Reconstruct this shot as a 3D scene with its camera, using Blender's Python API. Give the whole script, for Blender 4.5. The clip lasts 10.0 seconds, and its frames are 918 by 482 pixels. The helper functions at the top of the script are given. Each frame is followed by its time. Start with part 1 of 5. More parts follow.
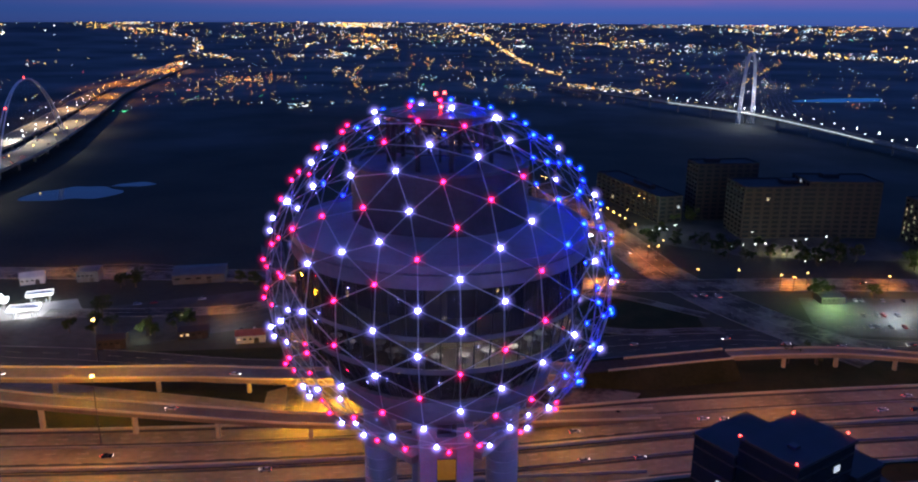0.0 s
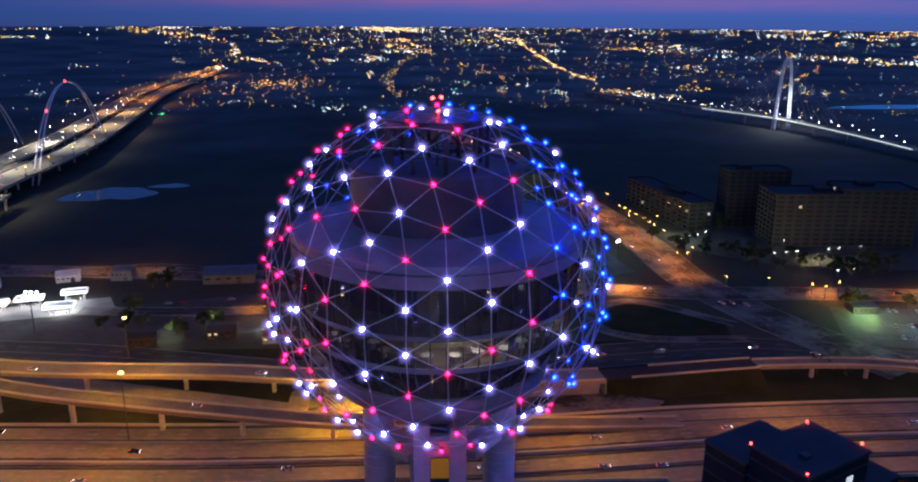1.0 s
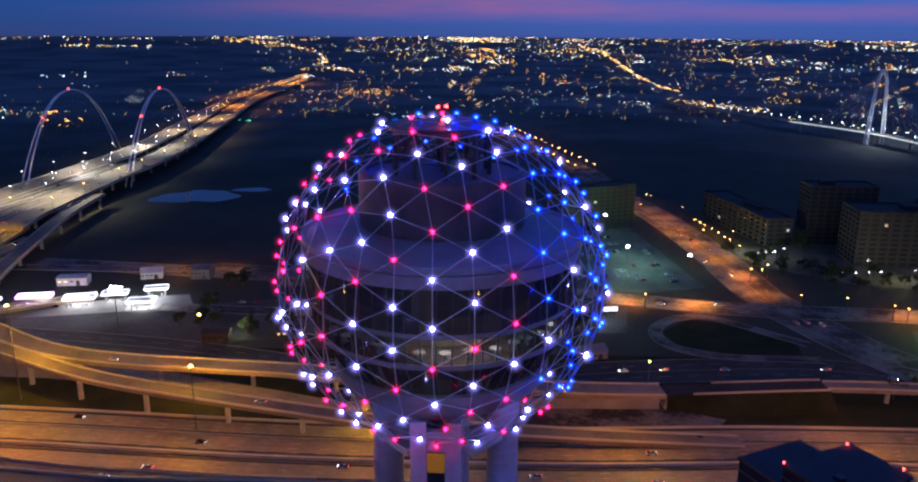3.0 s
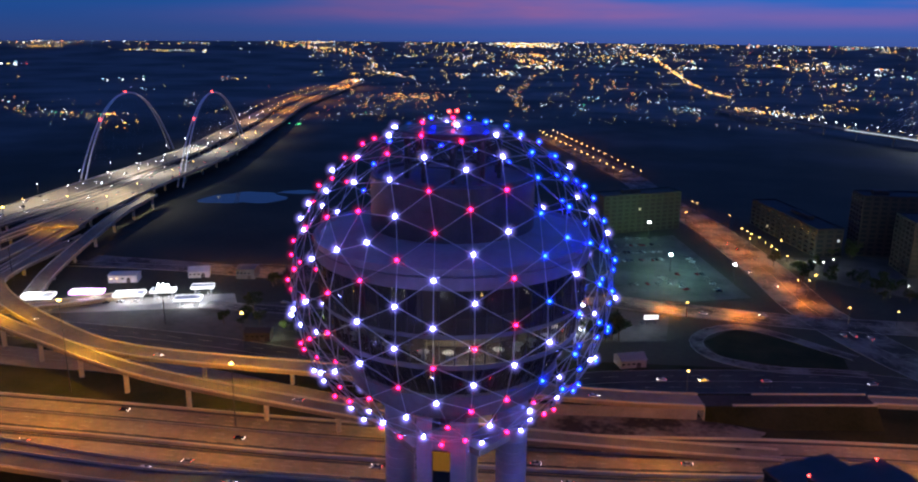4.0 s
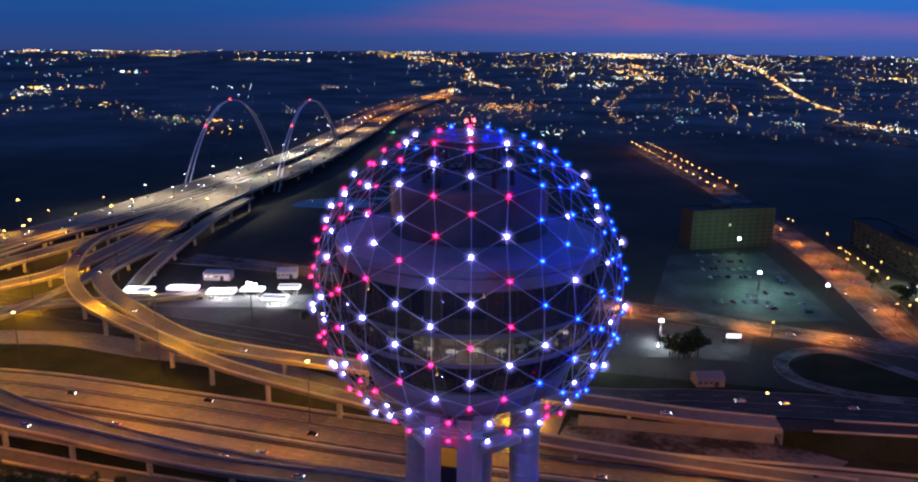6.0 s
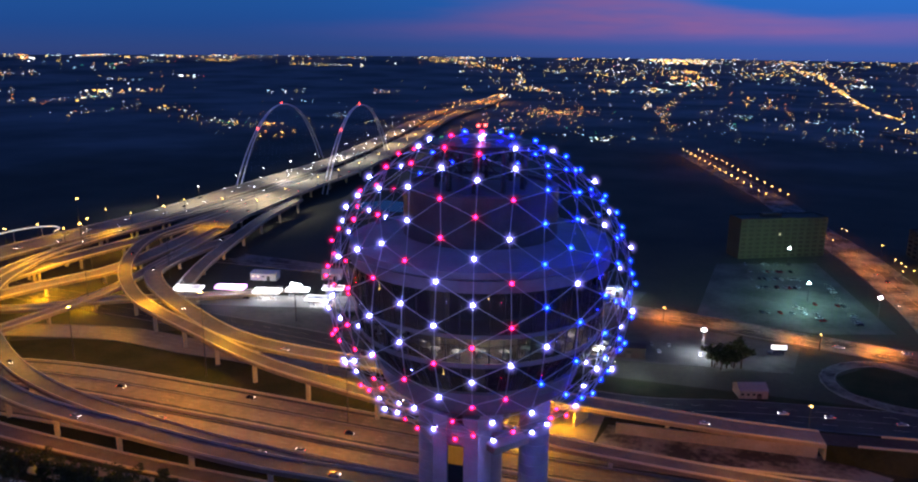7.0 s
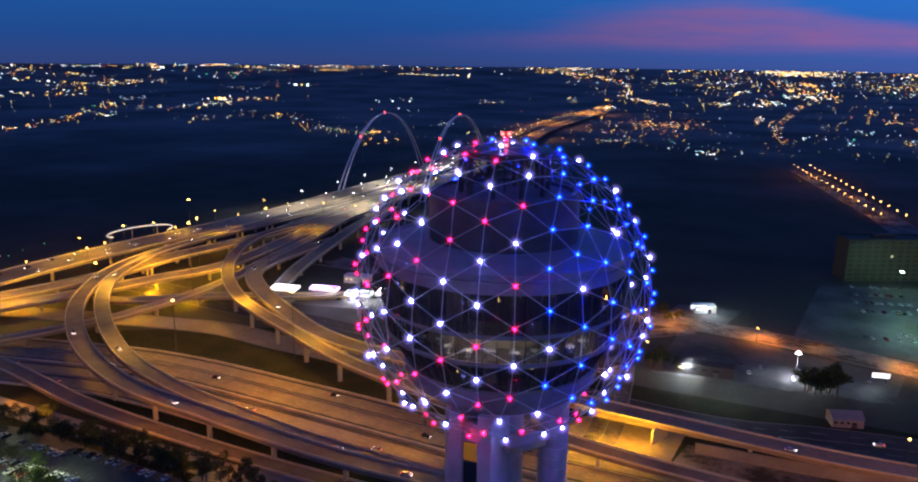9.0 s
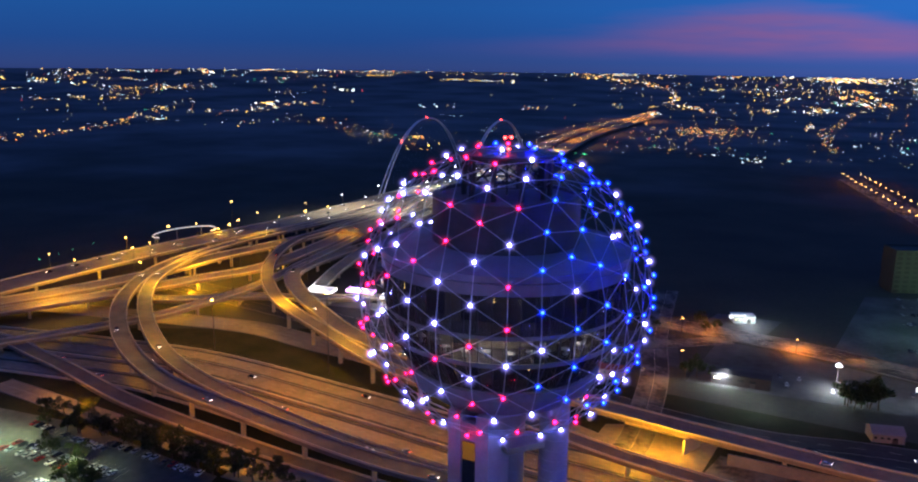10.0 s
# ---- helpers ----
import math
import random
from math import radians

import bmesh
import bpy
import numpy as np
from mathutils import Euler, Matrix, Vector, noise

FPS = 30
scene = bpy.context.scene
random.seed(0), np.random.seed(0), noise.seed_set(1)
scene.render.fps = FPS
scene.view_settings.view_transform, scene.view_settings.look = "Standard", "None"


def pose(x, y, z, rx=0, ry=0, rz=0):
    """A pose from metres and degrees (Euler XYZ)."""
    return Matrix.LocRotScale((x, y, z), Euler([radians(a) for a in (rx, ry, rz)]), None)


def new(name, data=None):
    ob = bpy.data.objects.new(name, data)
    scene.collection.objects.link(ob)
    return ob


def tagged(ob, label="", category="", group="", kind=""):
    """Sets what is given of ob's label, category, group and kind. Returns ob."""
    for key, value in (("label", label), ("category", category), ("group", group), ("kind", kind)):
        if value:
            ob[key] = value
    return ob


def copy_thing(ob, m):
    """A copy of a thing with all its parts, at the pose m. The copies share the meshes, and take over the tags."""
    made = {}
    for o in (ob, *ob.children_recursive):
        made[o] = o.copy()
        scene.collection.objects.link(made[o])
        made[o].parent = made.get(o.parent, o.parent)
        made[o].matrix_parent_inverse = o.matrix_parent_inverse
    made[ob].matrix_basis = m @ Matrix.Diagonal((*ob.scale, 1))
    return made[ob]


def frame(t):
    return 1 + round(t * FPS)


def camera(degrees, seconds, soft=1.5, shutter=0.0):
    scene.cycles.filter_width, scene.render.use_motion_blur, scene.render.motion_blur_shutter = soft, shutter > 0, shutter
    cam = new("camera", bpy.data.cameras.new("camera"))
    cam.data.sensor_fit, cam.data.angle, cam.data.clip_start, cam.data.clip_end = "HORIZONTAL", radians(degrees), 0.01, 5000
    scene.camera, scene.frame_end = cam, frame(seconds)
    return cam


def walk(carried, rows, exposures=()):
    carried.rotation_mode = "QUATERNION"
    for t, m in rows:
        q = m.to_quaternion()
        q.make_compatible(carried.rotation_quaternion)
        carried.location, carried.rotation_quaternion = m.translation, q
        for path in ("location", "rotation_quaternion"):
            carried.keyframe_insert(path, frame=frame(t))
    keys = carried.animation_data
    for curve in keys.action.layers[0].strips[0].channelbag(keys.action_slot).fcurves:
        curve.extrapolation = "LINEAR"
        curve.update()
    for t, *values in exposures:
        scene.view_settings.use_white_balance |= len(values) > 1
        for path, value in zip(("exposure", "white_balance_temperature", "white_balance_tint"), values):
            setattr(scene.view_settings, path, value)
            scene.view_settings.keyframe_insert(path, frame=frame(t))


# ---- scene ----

# ------------------------------------------------------------------ camera
cam = camera(60.65, 10.0, soft=2.15)
ROWS = [
    (0.0, 8.108, -78.311, 167.852, 4.576, -16.401, 0.330),
    (0.5, 10.001, -78.732, 167.958, 5.860, -16.235, 0.360),
    (1.0, 11.964, -79.216, 168.019, 7.038, -16.095, 0.345),
    (1.5, 14.055, -79.663, 168.120, 8.456, -15.932, 0.351),
    (2.0, 16.197, -80.121, 168.203, 9.916, -15.797, 0.356),
    (3.5, 22.672, -81.108, 168.355, 14.802, -15.248, 0.365),
    (4.0, 24.834, -81.218, 168.424, 16.622, -15.096, 0.409),
    (4.5, 27.166, -81.303, 168.473, 18.344, -14.943, 0.428),
    (5.0, 29.444, -81.349, 168.539, 20.110, -14.760, 0.426),
    (5.5, 31.867, -81.381, 168.607, 21.881, -14.587, 0.420),
    (7.0, 38.975, -81.141, 168.929, 27.374, -14.098, 0.501),
    (7.5, 41.503, -80.938, 168.972, 29.284, -13.924, 0.520),
    (8.0, 43.962, -80.544, 169.021, 31.231, -13.749, 0.556),
    (8.5, 46.346, -79.942, 169.073, 33.237, -13.581, 0.588),
    (9.0, 48.792, -79.256, 169.054, 35.087, -13.419, 0.624),
    (9.5, 51.213, -78.424, 169.029, 36.807, -13.247, 0.664),
    (10.0, 53.639, -77.489, 169.003, 38.337, -13.057, 0.717),
]
walk(cam, [(t, pose(x, y, z, 90 + pitch, -roll, yaw)) for t, x, y, z, yaw, pitch, roll in ROWS], [(0.0, 0.14), (10.0, 0.12)])

# ------------------------------------------------------------------ sky
world = bpy.data.worlds.new("dusk_sky")
scene.world = world
world.use_nodes = True


def build_sky():
    nt = world.node_tree
    nt.nodes.clear()
    N, L = nt.nodes.new, nt.links.new

    def op(kind, x, y=None, z=None):
        n = N("ShaderNodeMath")
        n.operation = kind
        for i, q in enumerate((x, y, z)):
            if q is None:
                continue
            if isinstance(q, (int, float)):
                n.inputs[i].default_value = q
            else:
                L(q, n.inputs[i])
        return n.outputs[0]

    out, bg, tc, sep = N("ShaderNodeOutputWorld"), N("ShaderNodeBackground"), N("ShaderNodeTexCoord"), N("ShaderNodeSeparateXYZ")
    L(tc.outputs["Generated"], sep.inputs[0])
    ramp = N("ShaderNodeValToRGB")
    L(op("ADD", sep.outputs["Z"], 0.03), ramp.inputs[0])
    e = ramp.color_ramp.elements
    e[0].position, e[0].color = 0.0, (0.036, 0.054, 0.200, 1)
    e[1].position, e[1].color = 0.7, (0.020, 0.054, 0.230, 1)
    for p, c in ((0.022, (0.036, 0.074, 0.270, 1)), (0.05, (0.019, 0.086, 0.345, 1)), (0.09, (0.017, 0.112, 0.420, 1)), (0.25, (0.027, 0.078, 0.305, 1))):
        n = e.new(p)
        n.color = c
    # the after-glow: a long low cloud in the north-west that swells towards its southern end
    stretch = N("ShaderNodeMapping")
    stretch.inputs["Scale"].default_value = (2.4, 2.4, 22)
    L(tc.outputs["Generated"], stretch.inputs[0])
    nz, nf = N("ShaderNodeTexNoise"), N("ShaderNodeTexNoise")
    for n, sc in ((nz, 1.3), (nf, 4.5)):
        n.inputs["Scale"].default_value, n.inputs["Detail"].default_value = sc, 6
        L(stretch.outputs[0], n.inputs["Vector"])
    wob = op("ADD", op("MULTIPLY_ADD", nz.outputs["Fac"], 0.050, -0.025), op("MULTIPLY_ADD", nf.outputs["Fac"], 0.026, -0.013))

    def ease(x, lo, hi):
        n = N("ShaderNodeMapRange")
        n.interpolation_type = "SMOOTHSTEP"
        n.inputs[1].default_value, n.inputs[2].default_value = lo, hi
        L(x, n.inputs[0])
        return n.outputs[0]

    q = op("MULTIPLY", op("ADD", sep.outputs["X"], 0.30), 6.2)
    swell = op("POWER", 2.718, op("MULTIPLY", op("MULTIPLY", q, q), -1.0))
    top = op("MULTIPLY_ADD", swell, 0.038, 0.027)
    over = op("SUBTRACT", op("ADD", sep.outputs["Z"], wob), top)
    band = op("MULTIPLY", op("SUBTRACT", 1.0, ease(over, -0.022, 0.012)), ease(sep.outputs["Z"], -0.004, 0.022))
    streak = op("MULTIPLY_ADD", nf.outputs["Fac"], 1.5, 0.2)
    fac = op("MULTIPLY", op("MULTIPLY", op("MULTIPLY", band, streak), op("MULTIPLY", ease(sep.outputs["X"], -0.72, -0.28), ease(sep.outputs["Y"], 0.0, 0.5))), 0.70)
    mix = N("ShaderNodeMix")
    mix.data_type = "RGBA"
    L(fac, mix.inputs["Factor"])
    L(ramp.outputs[0], mix.inputs["A"])
    mix.inputs["B"].default_value = (0.215, 0.092, 0.250, 1)
    L(mix.outputs["Result"], bg.inputs["Color"])
    # the sky is brighter towards the after-glow in the north-west
    west = N("ShaderNodeMapRange")
    west.interpolation_type = "SMOOTHSTEP"
    for i, q in enumerate((-0.75, 0.05, 0.72, 1.30)):
        west.inputs[i + 1].default_value = q
    L(sep.outputs["X"], west.inputs[0])
    L(west.outputs[0], bg.inputs["Strength"])
    L(bg.outputs[0], out.inputs["Surface"])


build_sky()


# ------------------------------------------------------------------ materials
def material(name, base, rough=0.7, metal=0.0, vary=0.25, scale=0.4, fine=6.0, bump=0.0, second=None, emit=None, strength=0.0, per_object=0.0, span=(0.45, 0.95), gloss=0.5):
    """A principled surface whose colour wanders at two scales, with fine relief."""
    m = bpy.data.materials.new(name)
    m.use_nodes = True
    nt = m.node_tree
    N, L = nt.nodes.new, nt.links.new
    p = nt.nodes["Principled BSDF"]
    p.inputs["Roughness"].default_value, p.inputs["Metallic"].default_value = rough, metal
    p.inputs["Specular IOR Level"].default_value = gloss
    tc = N("ShaderNodeTexCoord")
    n1, n2 = N("ShaderNodeTexNoise"), N("ShaderNodeTexNoise")
    n1.inputs["Scale"].default_value, n1.inputs["Detail"].default_value = scale, 5
    n2.inputs["Scale"].default_value, n2.inputs["Detail"].default_value = fine, 4
    L(tc.outputs["Object"], n1.inputs["Vector"])
    L(tc.outputs["Object"], n2.inputs["Vector"])
    add = N("ShaderNodeMath")
    add.operation = "MULTIPLY_ADD"
    add.inputs[1].default_value = 0.4
    L(n2.outputs["Fac"], add.inputs[0])
    L(n1.outputs["Fac"], add.inputs[2])
    rng = N("ShaderNodeMapRange")
    rng.inputs[1].default_value, rng.inputs[2].default_value = span
    L(add.outputs[0], rng.inputs[0])
    fac = rng.outputs[0]
    if per_object:
        info = N("ShaderNodeObjectInfo")
        a2 = N("ShaderNodeMath")
        a2.operation = "MULTIPLY_ADD"
        a2.inputs[1].default_value = per_object
        L(info.outputs["Random"], a2.inputs[0])
        L(fac, a2.inputs[2])
        fac = a2.outputs[0]
    mix = N("ShaderNodeMix")
    mix.data_type = "RGBA"
    L(fac, mix.inputs["Factor"])
    mix.inputs["A"].default_value = tuple(c * (1 - vary) for c in base[:3]) + (1,)
    mix.inputs["B"].default_value = (*(second or [min(1, c * (1 + vary)) for c in base[:3]]), 1)
    L(mix.outputs["Result"], p.inputs["Base Color"])
    if bump:
        bp = N("ShaderNodeBump")
        bp.inputs["Strength"].default_value = bump
        L(n2.outputs["Fac"], bp.inputs["Height"])
        L(bp.outputs[0], p.inputs["Normal"])
    if emit:
        p.inputs["Emission Color"].default_value = (*emit, 1)
        p.inputs["Emission Strength"].default_value = strength
    return m


def glow(name, colour, strength):
    m = bpy.data.materials.new(name)
    m.use_nodes = True
    p = m.node_tree.nodes["Principled BSDF"]
    p.inputs["Base Color"].default_value = (*[min(1, 0.3 + c) for c in colour], 1)
    p.inputs["Roughness"].default_value = 0.4
    p.inputs["Emission Color"].default_value = (*colour, 1)
    p.inputs["Emission Strength"].default_value = strength
    return m


def glass_material(name, tint, rough=0.05, alpha=0.45):
    m = bpy.data.materials.new(name)
    m.use_nodes = True
    nt = m.node_tree
    p = nt.nodes["Principled BSDF"]
    p.inputs["Base Color"].default_value = (*tint, 1)
    p.inputs["Roughness"].default_value = rough
    p.inputs["Alpha"].default_value = alpha
    p.inputs["Specular IOR Level"].default_value = 0.6
    return m


CONCRETE = material("pale_concrete", (0.40, 0.35, 0.28), 0.85, vary=0.22, scale=0.06, fine=1.5, bump=0.1)
STREET = material("patched_street_asphalt", (0.085, 0.078, 0.072), 0.75, vary=0.8, scale=0.05, fine=0.35, span=(0.60, 0.80), gloss=0.3)
CONCRETE_D = material("weathered_concrete", (0.20, 0.19, 0.185), 0.9, vary=0.3, scale=0.08, fine=1.2, bump=0.1)
ROADWAY = material("worn_concrete_roadway", (0.20, 0.162, 0.115), 0.8, vary=0.5, scale=0.022, fine=0.3)
RAMP_DECK = material("worn_ramp_asphalt", (0.13, 0.108, 0.085), 0.8, vary=0.35, scale=0.08, fine=0.8)
ASPHALT = material("asphalt", (0.046, 0.046, 0.046), 0.9, vary=0.5, scale=0.03, fine=0.4, gloss=0.2)
VERGE = material("mown_verge_grass", (0.020, 0.028, 0.012), 0.95, vary=0.4, scale=0.05, fine=0.6, second=(0.036, 0.036, 0.018), gloss=0.08)


def land_material():
    """Grass on the flood plain, giving way to roofs and paving where the town begins."""
    m = material("flood_plain_and_town_land", (0.020, 0.026, 0.014), 0.95, vary=0.5, scale=0.012, fine=0.3, second=(0.045, 0.043, 0.026))
    nt = m.node_tree
    N, L = nt.nodes.new, nt.links.new
    p = nt.nodes["Principled BSDF"]
    grass = p.inputs["Base Color"].links[0].from_socket
    tc, ln, nz, add, rng, mix, town = [N("ShaderNode" + k) for k in ("TexCoord", "VectorMath", "TexNoise", "Math", "MapRange", "Mix", "ValToRGB")]
    ln.operation = "LENGTH"
    L(tc.outputs["Object"], ln.inputs[0])
    nz.inputs["Scale"].default_value, nz.inputs["Detail"].default_value = 0.004, 6
    L(tc.outputs["Object"], nz.inputs["Vector"])
    add.operation = "MULTIPLY_ADD"
    add.inputs[1].default_value = 1400
    L(nz.outputs["Fac"], add.inputs[0])
    L(ln.outputs["Value"], add.inputs[2])
    rng.inputs[1].default_value, rng.inputs[2].default_value = 1650, 2500
    L(add.outputs[0], rng.inputs[0])
    mix.data_type = "RGBA"
    L(rng.outputs[0], mix.inputs["Factor"])
    L(grass, mix.inputs["A"])
    L(nz.outputs["Fac"], town.inputs[0])
    e = town.color_ramp.elements
    e[0].position, e[0].color = 0.35, (0.05, 0.055, 0.055, 1)
    e[1].position, e[1].color = 0.65, (0.15, 0.15, 0.15, 1)
    L(town.outputs[0], mix.inputs["B"])
    L(mix.outputs["Result"], p.inputs["Base Color"])
    return m


LAND = land_material()
YARD = material("dim_gravel_yard", (0.040, 0.039, 0.038), 0.9, vary=0.75, scale=0.035, fine=0.22)
WATER = material("pond_water", (0.05, 0.065, 0.08), 0.06, vary=0.1, gloss=0.9)
ALU = material("aluminium_tube", (0.50, 0.50, 0.53), 0.45, 0.3, vary=0.1, scale=1.0, fine=8)
TOWER_CONC = material("shaft_concrete", (0.36, 0.34, 0.35), 0.8, vary=0.18, scale=0.25, fine=3.0, bump=0.15)
DRUM = material("dark_plant_cladding", (0.07, 0.062, 0.066), 0.6, vary=0.3, scale=0.4, fine=3.0)
ROOF_PANEL = material("grey_roof_membrane", (0.17, 0.175, 0.19), 0.6, vary=0.2, scale=0.3, fine=3.0)
HOTEL_ROOF = material("dark_hotel_roof_membrane", (0.03, 0.03, 0.035), 0.7, vary=0.25, scale=0.2, fine=2.0)
DARK_METAL = material("dark_bronze_metal", (0.06, 0.055, 0.06), 0.45, 0.5, vary=0.2, scale=0.6, fine=5)
GLASS = glass_material("tinted_glazing", (0.02, 0.022, 0.032), 0.03, 0.45)
DARKGLASS = material("dark_mirror_glass", (0.03, 0.04, 0.05), 0.12, 0.3, vary=0.3, scale=0.1, fine=1)
STEEL_W = material("white_painted_steel", (0.72, 0.72, 0.74), 0.5, vary=0.08, scale=0.1, fine=1)
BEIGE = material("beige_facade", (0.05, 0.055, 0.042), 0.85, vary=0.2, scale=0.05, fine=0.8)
DULL_PANE = material("dull_window_glass", (0.024, 0.027, 0.022), 0.45, vary=0.2, scale=0.1, fine=1, gloss=0.3)
BRICK_D = material("dark_brown_facade", (0.026, 0.023, 0.024), 0.85, vary=0.25, scale=0.05, fine=0.8)
LEAF = material("dark_foliage", (0.035, 0.05, 0.02), 0.8, vary=0.5, scale=0.5, fine=3, gloss=0.1)
# darkened copy of the pale sheet metal, with the back yards' dimness painted in
SHED_D = material("dimmed_sheet_metal", (0.09, 0.095, 0.105), 0.6, 0.1, vary=0.25, scale=0.2, fine=2)
BARK = material("bark", (0.09, 0.07, 0.05), 0.9, vary=0.3, scale=1, fine=6)
RUBBER = material("tyre_rubber", (0.02, 0.02, 0.02), 0.9)
AMBER_CAR = material("amber_lift_cabin", (0.06, 0.03, 0.01), 0.5, vary=0.4, scale=1.5, fine=6, emit=(1.0, 0.42, 0.03), strength=0.14)
LAMP_WHITE = glow("lamp_cool_white", (0.17, 0.20, 1.0), 175)
LAMP_RED = glow("lamp_magenta_red", (1.0, 0.0018, 0.022), 90)
LAMP_BLUE = glow("lamp_blue", (0.0005, 0.0020, 1.0), 420)


def halo_glow(name, colour, strength):
    """A see-through layer of painted halo, adding glare over what is behind it."""
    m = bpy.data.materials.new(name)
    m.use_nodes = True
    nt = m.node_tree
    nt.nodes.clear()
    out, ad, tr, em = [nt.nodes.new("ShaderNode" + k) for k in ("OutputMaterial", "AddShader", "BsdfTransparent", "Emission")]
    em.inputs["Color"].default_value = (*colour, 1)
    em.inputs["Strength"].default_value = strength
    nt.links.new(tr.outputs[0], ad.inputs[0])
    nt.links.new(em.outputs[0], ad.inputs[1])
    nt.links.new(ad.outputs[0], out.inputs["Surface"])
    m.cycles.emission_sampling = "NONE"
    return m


# glare halo for each lamp colour, painted as four emissive layers
HALO = {}
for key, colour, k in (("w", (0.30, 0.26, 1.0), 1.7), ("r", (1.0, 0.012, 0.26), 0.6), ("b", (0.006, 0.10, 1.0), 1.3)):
    HALO[key] = [halo_glow("halo_layer_" + key, colour, k * q) for q in (0.55, 0.22, 0.08, 0.022)]
SCREEN_W = glow("lit_white_fascia", (0.92, 0.96, 1.0), 1.3)
SCREEN_P = glow("lit_violet_fascia", (0.75, 0.35, 1.0), 2.6)
CANOPY_LIT = glow("lit_canopy_soffit", (0.95, 0.98, 1.0), 10.0)
ROOF_RED = material("rust_red_roof", (0.22, 0.07, 0.05), 0.8, vary=0.25, scale=0.4, fine=3)
SHED = material("pale_sheet_metal", (0.45, 0.47, 0.50), 0.5, 0.2, vary=0.15, scale=0.2, fine=2)
LOT = material("parking_lot_asphalt", (0.055, 0.056, 0.054), 0.85, vary=0.7, scale=0.04, fine=0.3)
CAR_PAINT = [material("car_paint_" + n, c, 0.25, 0.2, vary=0.05) for n, c in (("white", (0.7, 0.7, 0.7)), ("silver", (0.42, 0.43, 0.45)), ("black", (0.015, 0.015, 0.018)), ("red", (0.30, 0.03, 0.03)), ("grey", (0.13, 0.14, 0.15)))]
CAR_GLASS = material("car_glass", (0.02, 0.025, 0.03), 0.08, vary=0.05)
CITY = [glow("city_light_amber", (1.0, 0.52, 0.06), 5.0), glow("city_light_white", (0.85, 0.95, 1.0), 4.4), glow("city_light_orange", (1.0, 0.28, 0.03), 3.4),
        glow("city_light_green", (0.08, 1.0, 0.35), 1.6), glow("city_light_red", (1.0, 0.08, 0.05), 2.0),
        glow("city_light_pale_yellow", (1.0, 0.68, 0.18), 3.2), glow("city_light_pale_blue", (0.45, 0.85, 1.0), 2.6)]
SODIUM = glow("sodium_lamp", (1.0, 0.55, 0.12), 12)
YELLOW = glow("warm_yellow_lamp", (1.0, 0.62, 0.16), 12)
COOL = glow("cool_floodlight", (0.85, 0.95, 1.0), 14)
BEACON = glow("red_beacon", (1.0, 0.05, 0.04), 12)
HEAD = glow("headlamp", (1.0, 0.95, 0.85), 16)
TAIL = glow("tail_lamp", (1.0, 0.04, 0.02), 5)


# ------------------------------------------------------------------ mesh tools
def mesh_from(name, verts, faces, mats, idx=None, smooth=False):
    me = bpy.data.meshes.new(name)
    me.from_pydata([tuple(v) for v in verts], [], faces)
    for m in mats if isinstance(mats, (list, tuple)) else [mats]:
        me.materials.append(m)
    if idx is not None:
        me.polygons.foreach_set("material_index", idx)
    if smooth:
        me.polygons.foreach_set("use_smooth", [True] * len(me.polygons))
    me.update()
    return me


def put(name, me, parent=None, m=None, label="", kind=""):
    ob = new(name, me)
    if m is not None:
        ob.matrix_basis = m
    if parent is not None:
        ob.parent = parent
    return tagged(ob, label=label, kind=kind)


def part(name, bm, mat, parent, label="", smooth=False, m=None):
    me = bpy.data.meshes.new(name)
    bm.to_mesh(me)
    bm.free()
    me.materials.append(mat)
    if smooth:
        me.polygons.foreach_set("use_smooth", [True] * len(me.polygons))
    return put(name, me, parent, m, label)


def thing(name, at=(0, 0, 0), label="", category="", group="", kind="", rz=0.0):
    ob = new(name)
    ob.empty_display_size = 0.5
    ob.matrix_basis = pose(*at, 0, 0, rz)
    return tagged(ob, label, category, group, kind)


BOXF = [(0, 3, 2, 1), (4, 5, 6, 7), (0, 1, 5, 4), (1, 2, 6, 5), (2, 3, 7, 6), (3, 0, 4, 7)]


def box_vf(cx, cy, cz, sx, sy, sz):
    x, y, z = sx / 2, sy / 2, sz / 2
    return [(cx + a * x, cy + b * y, cz + c * z) for c in (-1, 1) for a, b in ((-1, -1), (1, -1), (1, 1), (-1, 1))]


def boxes_mesh(name, boxes, mat):
    v, f = [], []
    for b in boxes:
        k = len(v)
        v += box_vf(*b)
        f += [tuple(k + i for i in q) for q in BOXF]
    return mesh_from(name, v, f, mat)


def box(name, at, size, mat, parent=None, bevel=0.0, label="", m=None):
    bm = bmesh.new()
    bmesh.ops.create_cube(bm, size=1.0, matrix=Matrix.Translation(at) @ Matrix.Diagonal((*size, 1)))
    if bevel:
        bmesh.ops.bevel(bm, geom=bm.edges[:], offset=bevel, segments=1, affect="EDGES")
    return part(name, bm, mat, parent, label, m=m)


